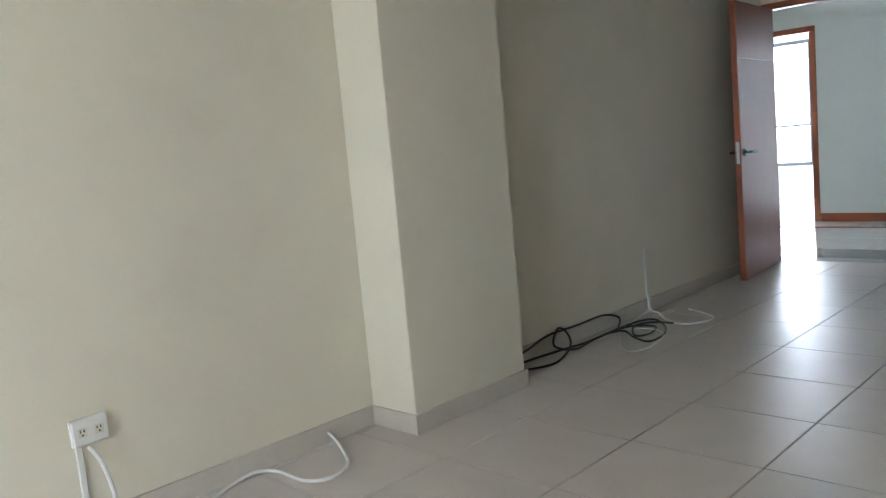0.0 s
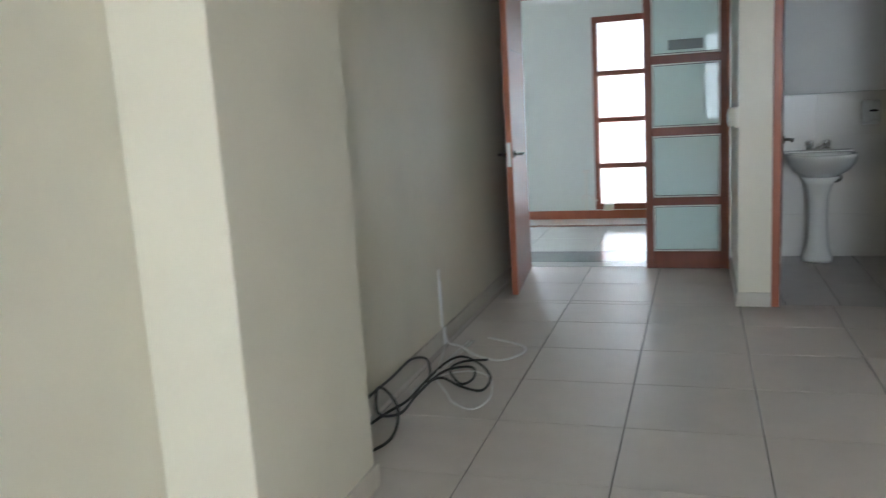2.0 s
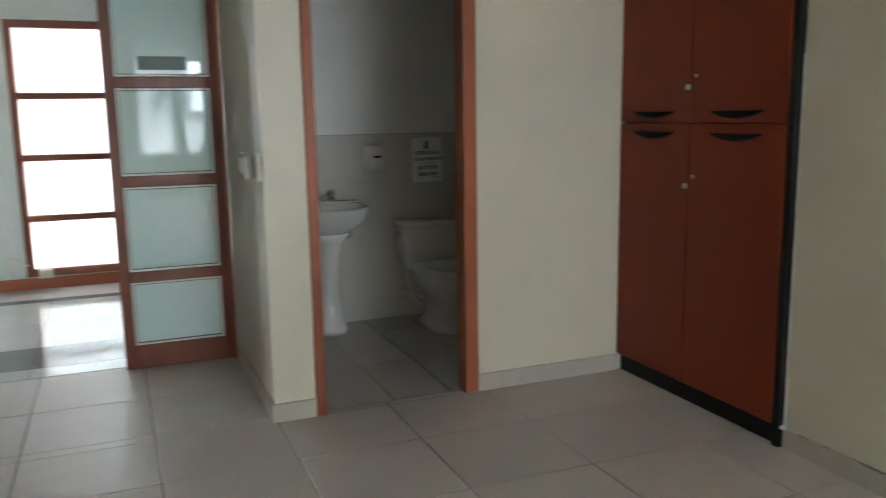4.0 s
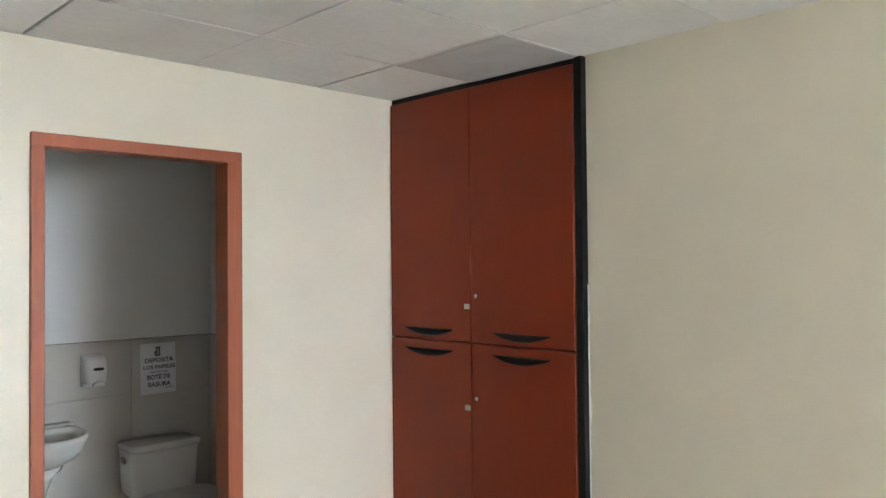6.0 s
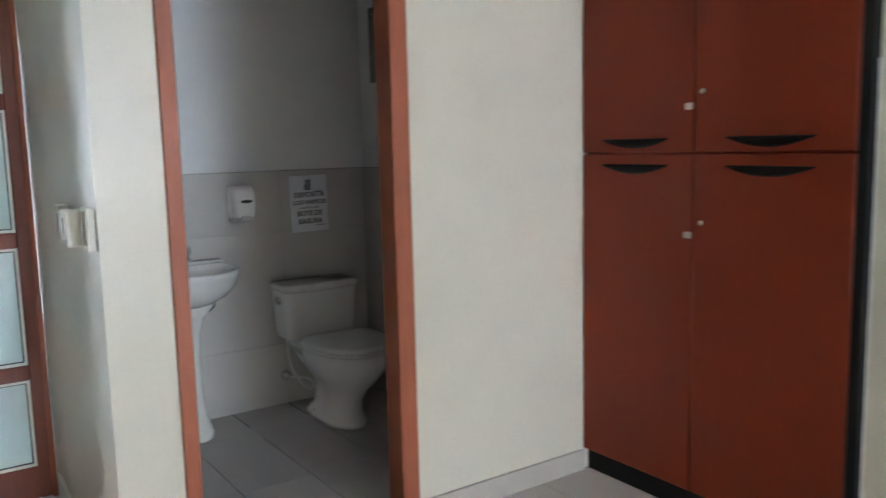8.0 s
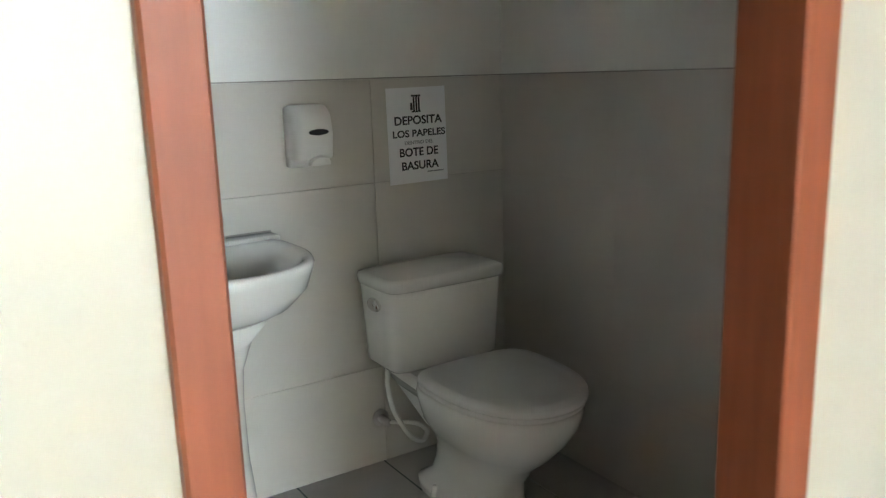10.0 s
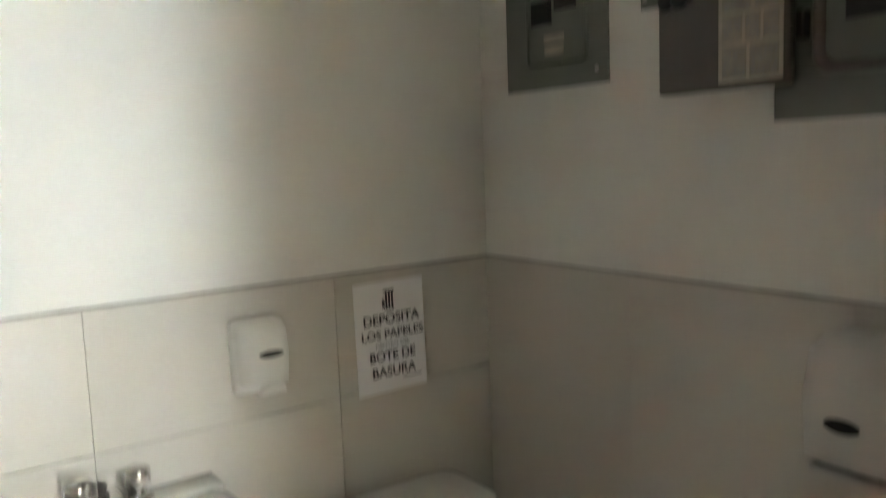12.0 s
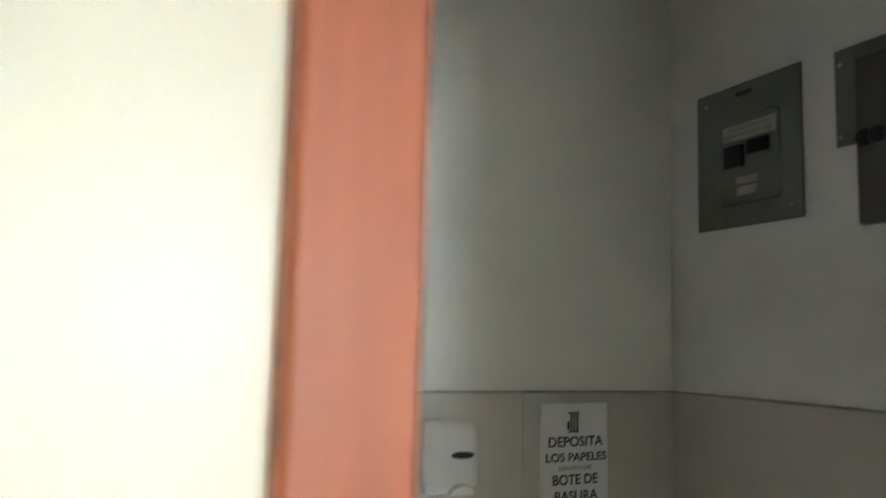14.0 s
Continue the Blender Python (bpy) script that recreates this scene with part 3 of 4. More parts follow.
part("face", box(-0.04, -0.024, 0.008, 0.04, -0.02, 0.062, 0.002), IVORY, hb)


# ---- washroom ----
def oval(cx, cy, a, front, back, z, n=40, sq=2.0):
    """An outline round in front (towards -y) and squarer behind."""
    pts = []
    for i in range(n):
        t = 2 * math.pi * i / n
        c, s = math.cos(t), math.sin(t)
        if s < 0:
            pts.append((cx + a * math.copysign(abs(c) ** (2 / 2.2), c), cy - front * abs(s) ** (2 / 2.2), z))
        else:
            pts.append((cx + a * math.copysign(abs(c) ** (2 / (sq + 2.5)), c), cy + back * abs(s) ** (2 / (sq + 2.5)), z))
    return pts


SX, SY = 2.214, 1.365
basin = thing("washbasin", "white ceramic pedestal washbasin against the tiled wall", "washbasin", (0, 0, 0))
rings = [oval(SX, SY + 0.04, 0.07, 0.07, 0.07, 0.618), oval(SX, SY + 0.03, 0.12, 0.12, 0.12, 0.633), oval(SX, SY + 0.01, 0.185, 0.20, 0.17, 0.678), oval(SX, SY, 0.222, 0.245, 0.200, 0.728),
         oval(SX, SY, 0.236, 0.262, 0.184, 0.773), oval(SX, SY, 0.240, 0.268, 0.184, 0.790), oval(SX, SY, 0.236, 0.264, 0.182, 0.799), oval(SX, SY, 0.226, 0.254, 0.178, 0.803),
         oval(SX, SY - 0.03, 0.205, 0.205, 0.125, 0.796), oval(SX, SY - 0.03, 0.190, 0.190, 0.112, 0.773), oval(SX, SY - 0.03, 0.160, 0.16, 0.095, 0.733), oval(SX, SY - 0.02, 0.11, 0.11, 0.075, 0.700),
         oval(SX, SY - 0.01, 0.03, 0.03, 0.03, 0.686)]
part("bowl", loft(rings), CERAMIC, basin, "glossy white bowl", True)
part("back_ledge", box(SX - 0.238, B - 0.085, 0.786, SX + 0.238, B - 0.012, 0.811, 0.010, seg=3), CERAMIC, basin, smooth=True)
ped = [oval(SX - 0.008, 1.40, 0.105, 0.12, 0.10, 0.0), oval(SX - 0.008, 1.40, 0.104, 0.118, 0.10, 0.03), oval(SX - 0.008, 1.41, 0.080, 0.092, 0.09, 0.10), oval(SX - 0.008, 1.41, 0.067, 0.080, 0.085, 0.25),
       oval(SX - 0.008, 1.41, 0.065, 0.080, 0.085, 0.40), oval(SX - 0.008, 1.41, 0.071, 0.088, 0.09, 0.50), oval(SX - 0.004, 1.41, 0.092, 0.115, 0.10, 0.575), oval(SX, 1.41, 0.13, 0.16, 0.12, 0.63)]
part("pedestal", loft(ped), CERAMIC, basin, "slim white pedestal", True)
part("drain", cylinder(SX, SY - 0.02, 0.687, 0.692, 0.022, 20), CHROME, basin, "", True)
part("trap", tube([(SX + 0.05, 1.42, 0.605), (SX + 0.09, 1.42, 0.590), (SX + 0.125, 1.425, 0.592), (SX + 0.148, 1.44, 0.612), (SX + 0.14, 1.50, 0.628), (SX + 0.13, B - 0.012, 0.630)], 0.011, 12), HARDWARE, basin, "dark metal drain trap", True)
# thin dark line along the back edge of the ledge
part("ledge_line", box(SX - 0.235, B - 0.0135, 0.809, SX + 0.235, B - 0.0112, 0.8135), WALL_LINE, basin, "dark line where the ledge meets the tiles")
tap = part("faucet_base", boxes((SX - 0.088, B - 0.084, 0.811, SX + 0.088, B - 0.030, 0.829), bevel=0.008), CHROME, basin, "chrome two-handle faucet", True)
for x in (SX - 0.058, SX + 0.058):
    n = 16
    ring = lambda r, z: [(x + r * (1 + 0.12 * math.cos(4 * 2 * math.pi * i / n)) * math.cos(2 * math.pi * i / n), B - 0.057 + r * (1 + 0.12 * math.cos(4 * 2 * math.pi * i / n)) * math.sin(2 * math.pi * i / n), z) for i in range(n)]
    part("tap_knob", loft([ring(0.019, 0.828), ring(0.016, 0.836), ring(0.019, 0.841), ring(0.026, 0.848), ring(0.027, 0.872), ring(0.024, 0.884), ring(0.014, 0.888)]), CHROME, tap, "", True)
part("spout", tube([(SX, B - 0.057, 0.826), (SX, B - 0.072, 0.850), (SX, B - 0.105, 0.855), (SX, B - 0.150, 0.838)], 0.013, 12), CHROME, tap, "", True)

TX = 2.881
toilet = thing("toilet", "white ceramic toilet with closed lid in the corner", "toilet", (0, 0, 0))
rg = [oval(TX, 1.18, 0.106, 0.195, 0.235, 0.0), oval(TX, 1.18, 0.105, 0.193, 0.235, 0.028), oval(TX, 1.17, 0.096, 0.172, 0.215, 0.044), oval(TX, 1.16, 0.083, 0.150, 0.19, 0.075), oval(TX, 1.15, 0.080, 0.148, 0.18, 0.13),
      oval(TX, 1.13, 0.094, 0.168, 0.18, 0.185), oval(TX, 1.11, 0.126, 0.208, 0.18, 0.235), oval(TX, 1.10, 0.158, 0.243, 0.19, 0.285), oval(TX, 1.09, 0.178, 0.265, 0.19, 0.335), oval(TX, 1.09, 0.186, 0.275, 0.19, 0.375), oval(TX, 1.09, 0.182, 0.270, 0.19, 0.390)]
part("bowl", loft(rg), CERAMIC, toilet, "", True)
part("shelf", loft([[(TX - w, y0, z), (TX + w, y0, z), (TX + w * k, y1, z), (TX - w * k, y1, z)] for w, k, y0, y1, z in ((0.075, 0.9, 1.22, 1.36, 0.20), (0.11, 0.9, 1.20, 1.47, 0.30), (0.150, 0.86, 1.18, 1.52, 0.352), (0.152, 0.86, 1.18, 1.525, 0.386), (0.148, 0.86, 1.185, 1.52, 0.392))]), CERAMIC, toilet)


def round_box_rings(cx, cy, specs, n=32, p=7):
    """Rings of rounded rectangles: (half width, half depth, z)."""
    out = []
    for a, d, z in specs:
        out.append([(cx + a * math.copysign(abs(math.cos(t)) ** (2 / p), math.cos(t)), cy + d * math.copysign(abs(math.sin(t)) ** (2 / p), math.sin(t)), z) for t in (2 * math.pi * (i + 0.5) / n for i in range(n))])
    return out


part("tank", loft(round_box_rings(TX, 1.420, [(0.180, 0.100, 0.392), (0.186, 0.104, 0.40), (0.198, 0.112, 0.62), (0.198, 0.112, 0.635)])), CERAMIC, toilet, "", True)
part("tank_lid", loft(round_box_rings(TX, 1.415, [(0.201, 0.116, 0.636), (0.206, 0.120, 0.640), (0.207, 0.121, 0.660), (0.203, 0.117, 0.669), (0.190, 0.105, 0.673)])), CERAMIC, toilet, "", True)
part("seat", loft([oval(TX, 1.09, 0.186, 0.272, 0.165, 0.392), oval(TX, 1.09, 0.190, 0.277, 0.165, 0.396), oval(TX, 1.09, 0.190, 0.277, 0.165, 0.404), oval(TX, 1.09, 0.186, 0.273, 0.165, 0.407)]), PLASTIC, toilet, "", True)
part("seat_lid", loft([oval(TX, 1.085, 0.188, 0.275, 0.163, 0.409), oval(TX, 1.087, 0.193, 0.281, 0.166, 0.412), oval(TX, 1.087, 0.193, 0.281, 0.166, 0.422), oval(TX, 1.085, 0.192, 0.280, 0.162, 0.428), oval(TX, 1.085, 0.166, 0.246, 0.145, 0.431)]), PLASTIC, toilet, "closed white plastic lid", True)
part("flush_lever", turned(loft([[(r * 1.7 * math.cos(2 * math.pi * i / 20), r * math.sin(2 * math.pi * i / 20), h) for i in range(20)] for r, h in ((0.012, 0.0), (0.017, 0.006), (0.018, 0.014), (0.014, 0.022), (0.006, 0.025))]), pose(TX - 0.196, 1.395, 0.592, 0, -90, 0) @ pose(0, 0, 0, 0, 0, 75)), CHROME, toilet, "oval chrome flush lever", True)
for x in (TX - 0.10, TX + 0.10):
    part("bolt_cap", cylinder(x * 1.0, 1.27, 0.015, 0.045, 0.014, 14, r2=0.008), CERAMIC, toilet, "", True)
valve = thing("water_valve", "metal stop valve with white supply hose", "valve", (2.770, B - 0.011, 0.155))
part("flange", turned(cylinder(0, 0, 0, 0.006, 0.028, 20), pose(0, 0, 0, 90, 0, 0)), STEEL, valve, "", True)
part("body", turned(cylinder(0, 0, 0, 0.055, 0.013, 14), pose(0, 0, 0, 90, 0, 0)), STEEL, valve, "", True)
part("hose", tube([(0.0, -0.045, 0.0), (0.04, -0.062, -0.004), (0.085, -0.085, -0.012), (0.115, -0.10, -0.040), (0.095, -0.105, -0.066), (0.060, -0.095, -0.050), (0.030, -0.085, 0.0), (0.0, -0.09, 0.06), (-0.025, -0.11, 0.15), (-0.030, -0.13, 0.238)], 0.008, 10), PLASTIC, valve, "white braided hose", True)

soap = thing("soap_dispenser", "white plastic soap dispenser with dark level window", "soap dispenser", (2.564, B - 0.011, 0.985))
part("back", box(-0.057, -0.03, 0.0, 0.057, 0, 0.172, 0.008, seg=2), PLASTIC, soap, "", True)
sr = []
for z, w, d in ((0.022, 0.048, 0.085), (0.030, 0.057, 0.098), (0.10, 0.060, 0.102), (0.150, 0.060, 0.090), (0.170, 0.055, 0.068), (0.176, 0.046, 0.05)):
    sr.append([(-w, -0.02, z), (-w, -d * 0.72, z), (-w * 0.86, -d * 0.93, z), (-w * 0.55, -d, z), (w * 0.55, -d, z), (w * 0.86, -d * 0.93, z), (w, -d * 0.72, z), (w, -0.02, z)])
part("shell", loft(sr), PLASTIC, soap, "", True)
part("level_window", turned(loft([[(0.030 * math.cos(2 * math.pi * i / 24) * k, -0.001 * (k < 1), 0.0085 * math.sin(2 * math.pi * i / 24) * k) for i in range(24)] for k in (1.0, 0.9)]), pose(0.006, -0.1025, 0.102, 0, 0, 0)), DARK, soap, "dark oval level window")
part("push_bar", turned(loft([[(0.034 * math.cos(math.pi * i / 12), -0.0, 0.024 * math.sin(math.pi * i / 12)) for i in range(13)], [(0.030 * math.cos(math.pi * i / 12), -0.012, 0.021 * math.sin(math.pi * i / 12)) for i in range(13)]]), pose(0.006, -0.094, 0.014, 12, 0, 0)), PLASTIC, soap, "", False)

paper = thing("paper_dispenser", "white plastic paper dispenser on the tiled wall", "paper dispenser", (BX - 0.011, 0.44, 0.95))
pr = []
for z, w, d in ((0.0, 0.125, 0.085), (0.012, 0.135, 0.105), (0.12, 0.138, 0.112), (0.20, 0.130, 0.10), (0.225, 0.112, 0.075), (0.232, 0.095, 0.05)):
    pr.append([(0, w, z), (-d * 0.75, w, z), (-d * 0.95, w * 0.9, z), (-d, w * 0.7, z), (-d, -w * 0.7, z), (-d * 0.95, -w * 0.9, z), (-d * 0.75, -w, z), (0, -w, z)])
part("shell", loft(pr), PLASTIC, paper, "", True)
part("level_window", turned(loft([[(-0.001 * (k < 1), 0.032 * math.cos(2 * math.pi * i / 24) * k, 0.013 * math.sin(2 * math.pi * i / 24) * k) for i in range(24)] for k in (1.0, 0.9)]), pose(-0.1135, 0.05, 0.085)), DARK, paper, "dark level window")
part("tear_bar", box(-0.100, -0.115, -0.012, -0.02, 0.115, 0.0, 0.002), STEEL, paper, "grey tear bar")


# paper notice
def words(text, size, at, mat, parent, name="line_of_text", facing=(90, 0, 0), width=None):
    cu = bpy.data.curves.new("words", "FONT")
    cu.body, cu.size, cu.align_x, cu.align_y, cu.extrude, cu.offset = text, size, "CENTER", "CENTER", 0.0002, size * 0.022
    tmp = bpy.data.objects.new("words", cu)
    me = bpy.data.meshes.new_from_object(tmp)
    bpy.data.objects.remove(tmp)
    xs_ = [v.co.x for v in me.vertices]
    k = width / (max(xs_) - min(xs_)) if width else 1.0
    me.transform(pose(*at, *facing) @ Matrix.Diagonal((k, 1, 1, 1)))
    me.materials.clear()
    me.materials.append(mat)
    ob = new(name, me)
    ob.parent = parent
    return ob


notice = thing("paper_notice", "printed paper notice taped to the tiles", "sign", (2.948, B - 0.0115, 1.050))
notice.rotation_euler[1] = radians(-0.8)
part("sheet", box(-0.106, -0.0012, -0.147, 0.106, 0, 0.147), PAPER, notice)
words("DEPOSITA", 0.036, (0.004, -0.0016, 0.046), INK, notice, width=0.172)
words("LOS PAPELES", 0.030, (0.006, -0.0016, 0.006), INK, notice, width=0.190)
words("DENTRO DEL", 0.015, (0.004, -0.0016, -0.022), INK_PALE, notice, width=0.105)
words("BOTE DE", 0.036, (0.002, -0.0016, -0.052), INK, notice, width=0.140)
words("BASURA", 0.036, (0.004, -0.0016, -0.094), INK, notice, width=0.135)
part("footer_line", box(0.03, -0.0016, -0.118, 0.09, -0.0012, -0.114), INK_PALE, notice)
part("bin_icon", boxes((-0.012, -0.0018, 0.075, -0.006, -0.0012, 0.118), (-0.003, -0.0018, 0.075, 0.003, -0.0012, 0.118), (0.006, -0.0018, 0.075, 0.012, -0.0012, 0.118), (-0.018, -0.0018, 0.119, 0.016, -0.0012, 0.124),
                       (-0.018, -0.0018, 0.071, 0.014, -0.0012, 0.075), (-0.022, -0.0018, 0.078, -0.014, -0.0012, 0.100)), INK, notice)


# electrical panels on the side wall
def screw(parent, x, y, z):
    part("screw", turned(cylinder(0, 0, 0, 0.003, 0.0055, 10), pose(x, y, z, 0, -90, 0)), STEEL, parent, "", True)


def round_frame(y0, z0, y1, z1, r, w, xb, xf):
    """A rounded rectangular rim of width w, standing from xb out to xf."""
    def ring(inset, x):
        pts = []
        rr = r - inset * 0.6
        for cy, cz, q in ((y1 - inset - rr, z1 - inset - rr, 0), (y0 + inset + rr, z1 - inset - rr, 1), (y0 + inset + rr, z0 + inset + rr, 2), (y1 - inset - rr, z0 + inset + rr, 3)):
            for k in range(6):
                t = math.pi / 2 * (q + k / 5)
                pts.append((x, cy + rr * math.cos(t), cz + rr * math.sin(t)))
        return pts
    return loft([ring(0, xb), ring(w * 0.15, xf + 0.3 * (xb - xf)), ring(w * 0.4, xf), ring(w * 0.7, xf), ring(w, xb)], caps=False)


p1 = thing("electrical_panel", "small grey flush breaker panel with two breakers", "electrical panel", (BX, -0.052, -0.016), "electrical panels")
p1.scale = (1, 1.078, 1)
part("plate", box(-0.006, 1.079, 1.686, 0, 1.412, 2.069, 0.002), GREY_METAL, p1)
part("inner_cover", box(-0.0075, 1.147, 1.752, -0.006, 1.328, 1.968), GREY_METAL, p1)
part("recess_rim", round_frame(1.138, 1.743, 1.337, 1.977, 0.016, 0.010, -0.006, -0.012), GREY_METAL, p1, "", True)
part("label", box(-0.0088, 1.150, 1.916, -0.0075, 1.318, 1.958), SHEET, p1, "white paper label")
part("label_bars", boxes((-0.0094, 1.16, 1.944, -0.0088, 1.225, 1.950), (-0.0094, 1.24, 1.942, -0.0088, 1.30, 1.947), (-0.0094, 1.20, 1.926, -0.0088, 1.31, 1.934), (-0.0094, 1.160, 1.924, -0.0088, 1.19, 1.935)), INK_PALE, p1)
part("breaker", box(-0.020, 1.248, 1.842, -0.007, 1.308, 1.901, 0.002), DARK, p1, "black breaker")
part("breaker", box(-0.018, 1.170, 1.870, -0.007, 1.234, 1.906, 0.002), DARK, p1, "black breaker")
part("label", box(-0.0088, 1.210, 1.798, -0.0075, 1.276, 1.816), SHEET, p1, "small paper label")
part("label", box(-0.0088, 1.212, 1.768, -0.0075, 1.274, 1.790), SHEET, p1, "small paper label")
part("latch_slot", box(-0.008, 1.225, 2.035, -0.006, 1.275, 2.046), DARK, p1)
for y, z in ((1.375, 2.035), (1.112, 1.72)):
    screw(p1, -0.006, y, z)

p2 = thing("junction_plate", "blank grey steel cover plate", "electrical panel", (BX, 0.0143, -0.013), "electrical panels")
p2.scale = (1, 1.022, 1)
part("plate", box(-0.005, 0.757, 1.828, 0, 0.982, 2.057, 0.002), GREY_METAL, p2)
for y, z in ((0.965, 2.02), (0.775, 2.04), (0.968, 1.85)):
    screw(p2, -0.005, y, z)

p3 = thing("electrical_panel", "large grey breaker panel with its cover hinged open", "electrical panel", (BX, 0.026, -0.018), "electrical panels")
p3.scale = (1, 1, 1)
part("plate", box(-0.008, 0.14, 1.575, 0, 0.668, 2.062, 0.002), GREY_METAL, p3)
part("recess_rim", round_frame(0.215, 1.650, 0.590, 1.982, 0.040, 0.026, -0.008, -0.026), BROWN_METAL, p3, "raised rounded rim", True)
part("inner_cover", box(-0.012, 0.239, 1.674, -0.008, 0.570, 1.958), GREY_METAL, p3)
part("label", box(-0.0132, 0.30, 1.888, -0.012, 0.550, 1.925), PAPER, p3, "paper circuit label")
for k in range(2):
    part("breaker", box(-0.024, 0.40 - 0.10 * k, 1.742, -0.012, 0.527 - 0.14 * k, 1.846, 0.003), DARK, p3, "black breaker")
cov = part("cover", box(-0.052, 0.610, 1.640, -0.030, 0.905, 2.012, 0.006, seg=2), BROWN_METAL, p3, "open dark steel cover")
part("circuit_sheet", box(-0.0534, 0.622, 1.652, -0.052, 0.758, 2.002), SHEET, cov, "printed circuit sheet")
rb = random.Random(9)
bars = bmesh.new()
pale = bmesh.new()
for zb, ht, cols in ((1.660, 0.060, ((0.630, 0.690), (0.697, 0.750))), (1.728, 0.050, ((0.630, 0.662), (0.668, 0.700), (0.706, 0.750))), (1.785, 0.036, ((0.630, 0.680), (0.688, 0.750))),
                     (1.828, 0.030, ((0.660, 0.750),)), (1.864, 0.032, ((0.630, 0.655), (0.664, 0.750))), (1.902, 0.020, ((0.630, 0.655), (0.664, 0.735))), (1.930, 0.012, ((0.668, 0.745),)), (1.950, 0.040, ((0.680, 0.716),)), (1.956, 0.026, ((0.724, 0.750),))):
    for y0, y1 in cols:
        box(-0.0537, y0, zb, -0.0534, y1, zb + ht, bm=pale)
        z = zb + 0.003
        while z < zb + ht - 0.005:
            y = y0 + 0.003
            while y < y1 - 0.006:
                w = rb.uniform(0.004, 0.020)
                if rb.random() < 0.75:
                    box(-0.0541, y, z, -0.0537, min(y + w, y1 - 0.002), z + 0.0035, bm=bars)
                y += w + 0.004
            z += 0.0075
part("text_block", pale, SHEET_TINT, cov, "grey printed table")
part("printed_text", bars, INK_PALE, cov)
part("red_mark", boxes((-0.0541, 0.634, 1.955, -0.0534, 0.642, 1.995), (-0.0541, 0.656, 1.955, -0.0534, 0.664, 1.995), (-0.0541, 0.642, 1.955, -0.0534, 0.656, 1.963)), INK_RED, cov)
lt = bmesh.new()
for y in (0.848, 0.880):
    loft([[(x, y + r * math.cos(2 * math.pi * i / 14), 1.827 + r * 1.05 * math.sin(2 * math.pi * i / 14)) for i in range(14)] for r, x in ((0.019, -0.051), (0.019, -0.062), (0.015, -0.067), (0.007, -0.068))], lt)
tube([(-0.058, 0.838, 1.827), (-0.060, 0.816, 1.825)], 0.006, 8, lt, 1)
part("latch", lt, DARK, cov, "black double-knob latch", True)
for z in (1.72, 1.93):
    part("hinge", box(-0.034, 0.596, z, -0.008, 0.612, z + 0.05, 0.003), BROWN_METAL, p3)

# loose ceiling panel in the washroom corner
panel = structure("ceiling_washroom_loose_panel", turned(box(-0.30, -0.25, 0, 0.0, 0.0, 0.012), pose(BX - 0.035, B - 0.012, 2.552, -1.5, 1.5, 0)), CEILING, "slightly sagging ceiling panel")

# ---- outside ----
palm = thing("palm_tree", "green palm tree standing outside the window", "tree", (3.0, -22.0, -3.2))
part("trunk", tube([(0, 0, 0), (0.1, 0.05, 2.0), (0.15, 0.0, 3.6), (0.12, 0.05, 5.4)], 0.14, 10), TRUNK, palm, smooth=True)
crown = bmesh.new()
rp = random.Random(3)
for k in range(18):
    az, lift = 2 * math.pi * k / 18 + rp.uniform(-0.15, 0.15), rp.uniform(0.1, 0.9)
    d = Vector((math.cos(az), math.sin(az), 0))
    w = Vector((-d.y, d.x, 0))
    spine = [Vector((0.12, 0.05, 5.4)) + d * (1.4 * t) + Vector((0, 0, lift * 1.6 * t - 1.7 * t * t)) for t in (i / 16 for i in range(17))]
    for i in range(1, 16):
        ln = 0.36 * math.sin(math.pi * (0.12 + 0.8 * i / 16))
        for sgn in (-1, 1):
            a, b = spine[i], spine[i + 1]
            tip = a + w * sgn * ln + d * 0.18 - Vector((0, 0, 0.14 + rp.uniform(0, 0.1)))
            crown.faces.new([crown.verts.new(p) for p in (a, a + (b - a) * 0.55, tip)])
part("crown", crown, FROND, palm)

# worn edge beside the cabinet
def ragged_strip(x, y, z0, z1, low, high, seed, steps=60):
    """A thin upright seam of broken filler whose width changes along its height."""
    rq = random.Random(seed)
    rings = []
    for k in range(steps + 1):
        z = z0 + (z1 - z0) * k / steps
        w = rq.uniform(low, high) * (1.6 if rq.random() < 0.12 else 1.0)
        d = rq.uniform(0.001, 0.003)
        rings.append([(x - d, y - w, z), (x - d, y + 0.001, z), (x + 0.004, y + 0.001, z), (x + 0.004, y - w, z)])
    return loft(rings)


seam = structure("trim_cabinet_seam", ragged_strip(W, -1.1285, SK, 1.55, 0.002, 0.0065, 21), WHITE_WALL, "chipped white filler seam beside the cabinet")
seam_low = structure("trim_cabinet_seam_foot", ragged_strip(W - 0.002, -1.130, SK, 0.30, 0.004, 0.011, 5, 14), WHITE_WALL, "broken white filler near the floor")
chip = thing("plaster_chip", "white chipped plaster at the cabinet corner", "debris", (3.40, -1.145, SK))
part("chip", turned(box(-0.012, -0.010, 0, 0.010, 0.012, 0.014, 0.004), pose(0, 0, 0, 0, 0, 25)), WHITE_WALL, chip)
chips = bmesh.new()
rc = random.Random(12)
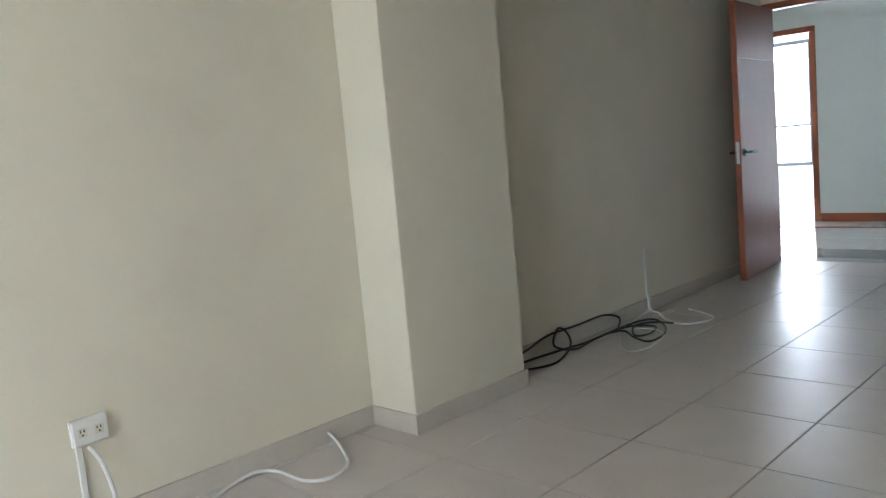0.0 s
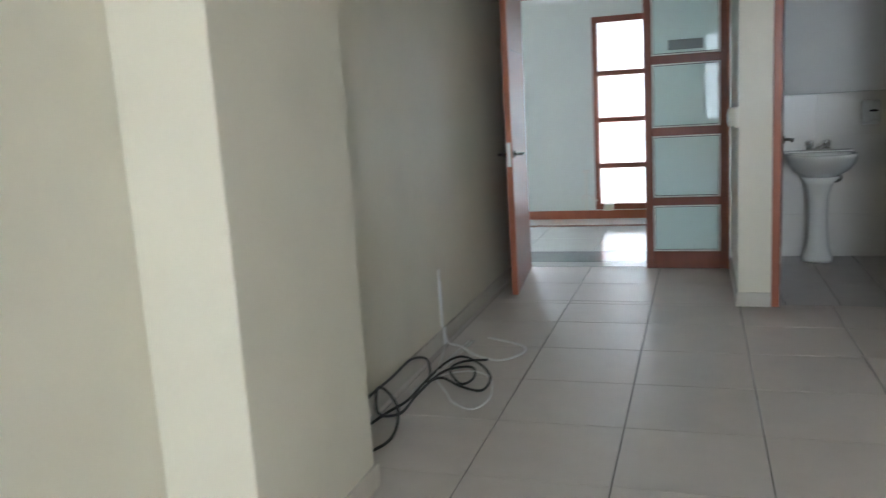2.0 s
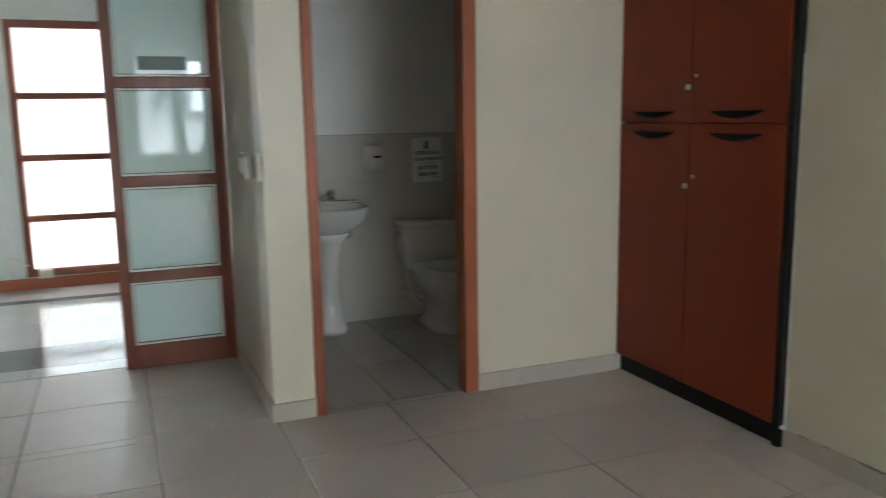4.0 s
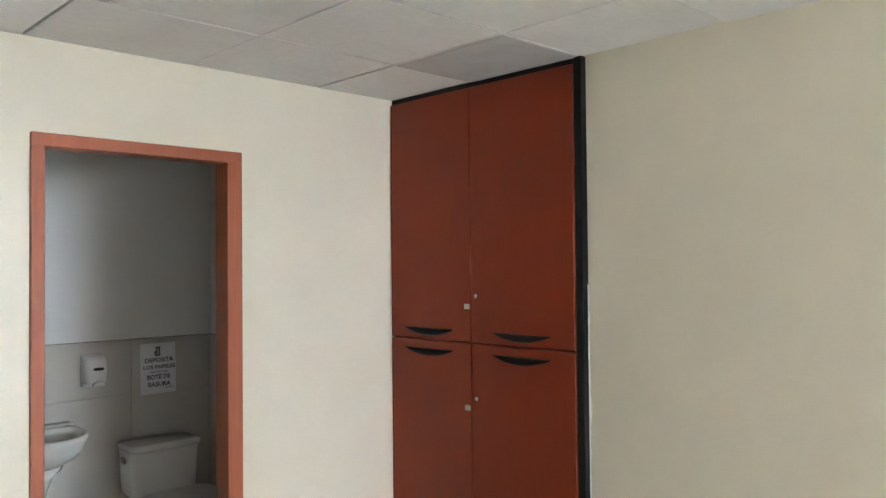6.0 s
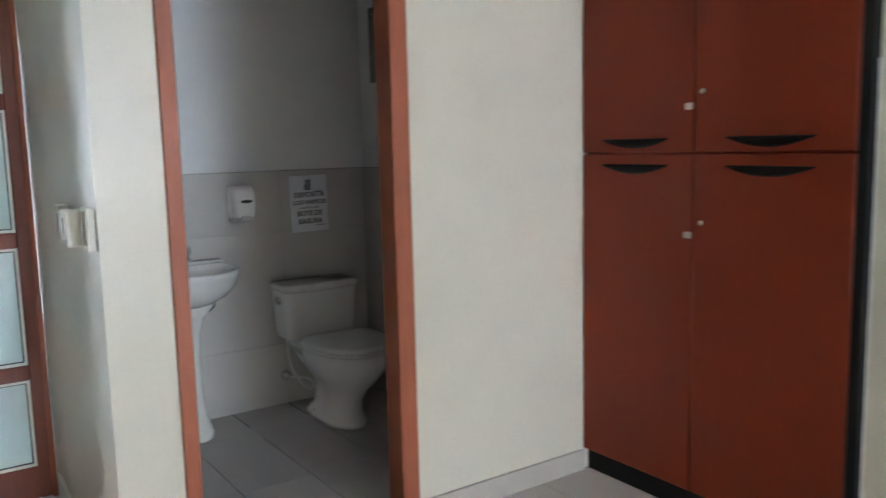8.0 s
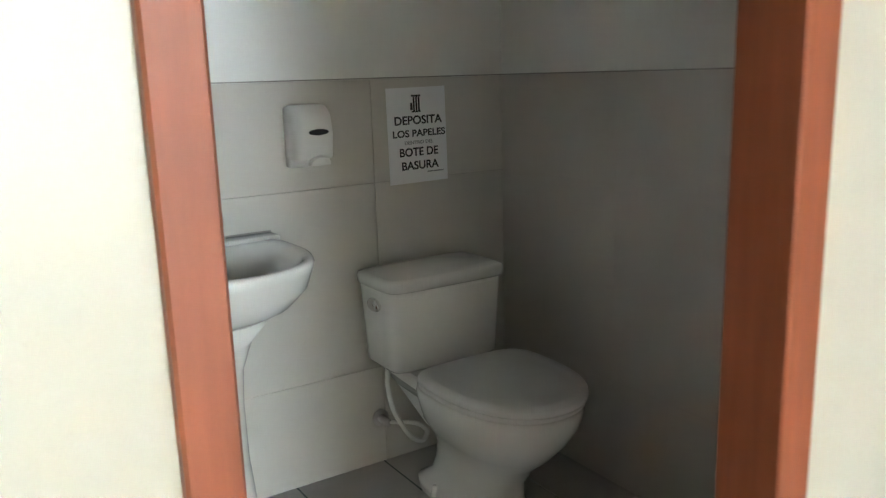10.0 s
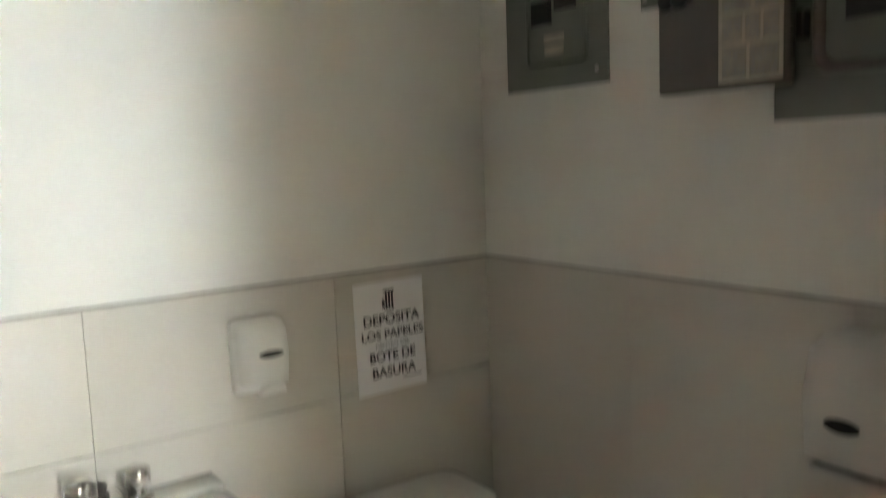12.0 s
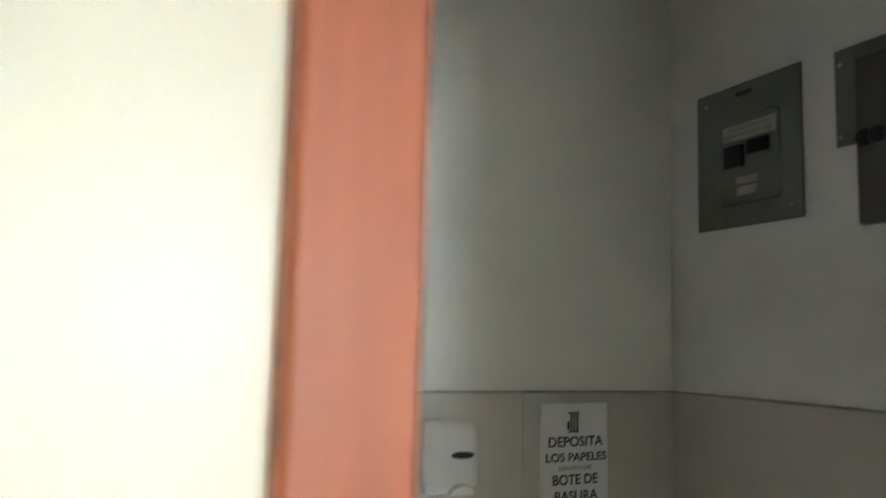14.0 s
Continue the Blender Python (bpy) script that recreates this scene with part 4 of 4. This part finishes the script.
for y, ln in ((-1.215, 0.05), (-1.33, 0.03), (-1.49, 0.11), (-1.72, 0.04), (-1.95, 0.07)):
    n = 8
    prof = [rc.uniform(0.002, 0.006) for _ in range(n + 1)]
    prof[0] = prof[-1] = 0.0006
    loft([[(W - 0.0128, y - ln * k / n, SK - prof[k]), (W - 0.0122, y - ln * k / n, SK + 0.0006), (W - 0.004, y - ln * k / n, SK + 0.0006), (W - 0.004, y - ln * k / n, SK - prof[k])] for k in range(n + 1)], chips)
structure("trim_skirting_gaps", chips, WALL_LINE, "dark broken joint on top of the skirting")

# recessed louvre lamp in the ceiling, switched off
LX0, LX1, LY0, LY1 = -0.08 + 0.61 * 3 + 0.004, -0.08 + 0.61 * 3 + 0.606, -0.53 - 0.585 * 2 + 0.004, -0.53 - 0.585 + -0.004
lamp = thing("ceiling_light", "recessed louvre ceiling lamp, switched off", "ceiling light", (0, 0, H))
part("frame", boxes((LX0, LY0, -0.006, LX0 + 0.022, LY1, 0.016), (LX1 - 0.022, LY0, -0.006, LX1, LY1, 0.016), (LX0 + 0.022, LY0, -0.006, LX1 - 0.022, LY0 + 0.022, 0.016), (LX0 + 0.022, LY1 - 0.022, -0.006, LX1 - 0.022, LY1, 0.016), bevel=0.001), PLASTIC, lamp, "white metal rim")
part("reflector", box(LX0 + 0.022, LY0 + 0.022, 0.014, LX1 - 0.022, LY1 - 0.022, 0.017), STEEL, lamp, "satin metal reflector")
for k in range(3):
    x = LX0 + 0.15 + 0.15 * k
    part("tube", tube([(x, LY0 + 0.03, 0.004), (x, LY1 - 0.03, 0.004)], 0.008, 10, steps=1), PLASTIC, lamp, "white fluorescent tube", True)
for k in range(9):
    y = LY0 + 0.06 + (LY1 - LY0 - 0.12) * k / 8
    part("louvre_blade", box(LX0 + 0.022, y - 0.001, -0.004, LX1 - 0.022, y + 0.001, 0.010), BRASS, lamp, "golden louvre blade")
# one ceiling bay above the cabinet in a darker grey than the rest
grey_bay = structure("ceiling_grey_tile", box(-0.08 + 0.61 * 5 + 0.006, -1.111, H - 0.005, W - 0.002, -0.535, H - 0.0022), GREY_TILE, "darker grey ceiling tile above the cabinet")


# ---- floor tiles ----
def tile_grid(parent, x_edges, y_edges, mat, gap, keep, z0=-0.006, z1=0.0, gap_y=None):
    gap_y = gap if gap_y is None else gap_y
    meshes = {}
    for x0, x1 in zip(x_edges, x_edges[1:]):
        for y0, y1 in zip(y_edges, y_edges[1:]):
            w, d = round(x1 - x0 - gap, 3), round(y1 - y0 - gap_y, 4)
            if w < 0.02 or d < 0.02 or not keep((x0 + x1) / 2, (y0 + y1) / 2):
                continue
            if (w, d) not in meshes:
                meshes[w, d] = mesh_of("tile", box(-w / 2, -d / 2, z0, w / 2, d / 2, z1, 0.0012), mat)
            ob = new("tile", meshes[w, d])
            ob.location = ((x0 + x1) / 2, (y0 + y1) / 2, 0)
            ob.parent = parent


xs = [0.0] + [0.04 + 0.52 * k for k in range(7)] + [W]
ys = [-9.5] + [-0.44 + 0.51 * k for k in range(-17, 1)] + [0.0]
tile_grid(floor, xs, ys, TILE, 0.005, lambda x, y: True, gap_y=0.0045)
tile_grid(floor, [0.0, 0.04, 0.56, 1.08, COR], [0.0, 0.07, 0.58, PY + 0.05], TILE, 0.005, lambda x, y: True, gap_y=0.0045)
tile_grid(floor, [JL, 2.12, JR], [0.0, T / 2], TILE, 0.004, lambda x, y: True)
tile_grid(floor_bath, [COR + 0.13, 1.86, 2.166, 2.472, 2.778, 3.084, BX], [T / 2, 0.64, 1.25, B], BATH_TILE, 0.005, lambda x, y: True, -0.005, 0.0005, 0.002)
hx = [-2.2, -1.9, -1.3, -0.7, -0.1, 0.5, 1.1, 1.7, 2.3, 2.9, 3.6]
tile_grid(floor_hall, hx, [1.34, 1.80], HALL_BAND, 0.003, lambda x, y: True, -0.004, 0.0)
tile_grid(floor_hall, hx, [PY + 0.06, 1.34], HALL_TILE, 0.003, lambda x, y: True, -0.004, 0.0)
tile_grid(floor_hall, hx, [1.80, 2.45, 3.15], HALL_TILE, 0.003, lambda x, y: True, -0.004, 0.0)
tile_grid(floor_hall, hx, [3.15, 3.28], HALL_BAND, 0.003, lambda x, y: True, -0.004, 0.0)
tile_grid(floor_hall, hx, [3.28, FY], HALL_TILE, 0.003, lambda x, y: True, -0.004, 0.0)
tile_grid(floor_hall, [-3.6, -2.8, -2.0, -1.2, -0.4, 0.2], [FY, 4.5, 5.3, 6.1, 6.5], HALL_TILE, 0.003, lambda x, y: True, -0.004, 0.0)

# ---- washroom wall tiles ----


def wall_tiles(parent, u_edges, z_edges, place, mat, gap=0.001, thick=0.008, bevel=0.001):
    meshes = {}
    for u0, u1 in zip(u_edges, u_edges[1:]):
        for z0, z1 in zip(z_edges, z_edges[1:]):
            w, h = round(u1 - u0 - gap, 3), round(z1 - z0 - gap, 3)
            if (w, h) not in meshes:
                meshes[w, h] = mesh_of("tile", box(-w / 2, -thick, -h / 2, w / 2, 0, h / 2, bevel), mat)
            ob = new("tile", meshes[w, h])
            ob.matrix_world = place((u0 + u1) / 2, (z0 + z1) / 2)
            ob.parent = parent


ZT = [0.0, 0.326, 0.915, 1.225]
wall_tiles(wall_bath_back, [COR + 0.134, 2.203, 2.79, BX - 0.008], ZT, lambda u, z: pose(u, B - 0.003, z), WALL_TILE)
wall_tiles(wall_bath_side, [T + 0.004, 0.53, 1.05, B - 0.001], ZT, lambda u, z: pose(BX - 0.003, u, z, 0, 0, -90), WALL_TILE, gap=0.0004, bevel=0.0003)
wall_tiles(lining, [T + 0.02, 0.53, 1.05, B - 0.012], ZT, lambda u, z: pose(COR + 0.137, u, z, 0, 0, 90), WALL_TILE)

trim = structure("trim_washroom", boxes((COR + 0.136, B - 0.010, 1.2255, BX - 0.010, B, 1.229), (BX - 0.010, T + 0.006, 1.2255, BX, B, 1.229)), WALL_LINE, "grey joint line on top of the wall tiles")
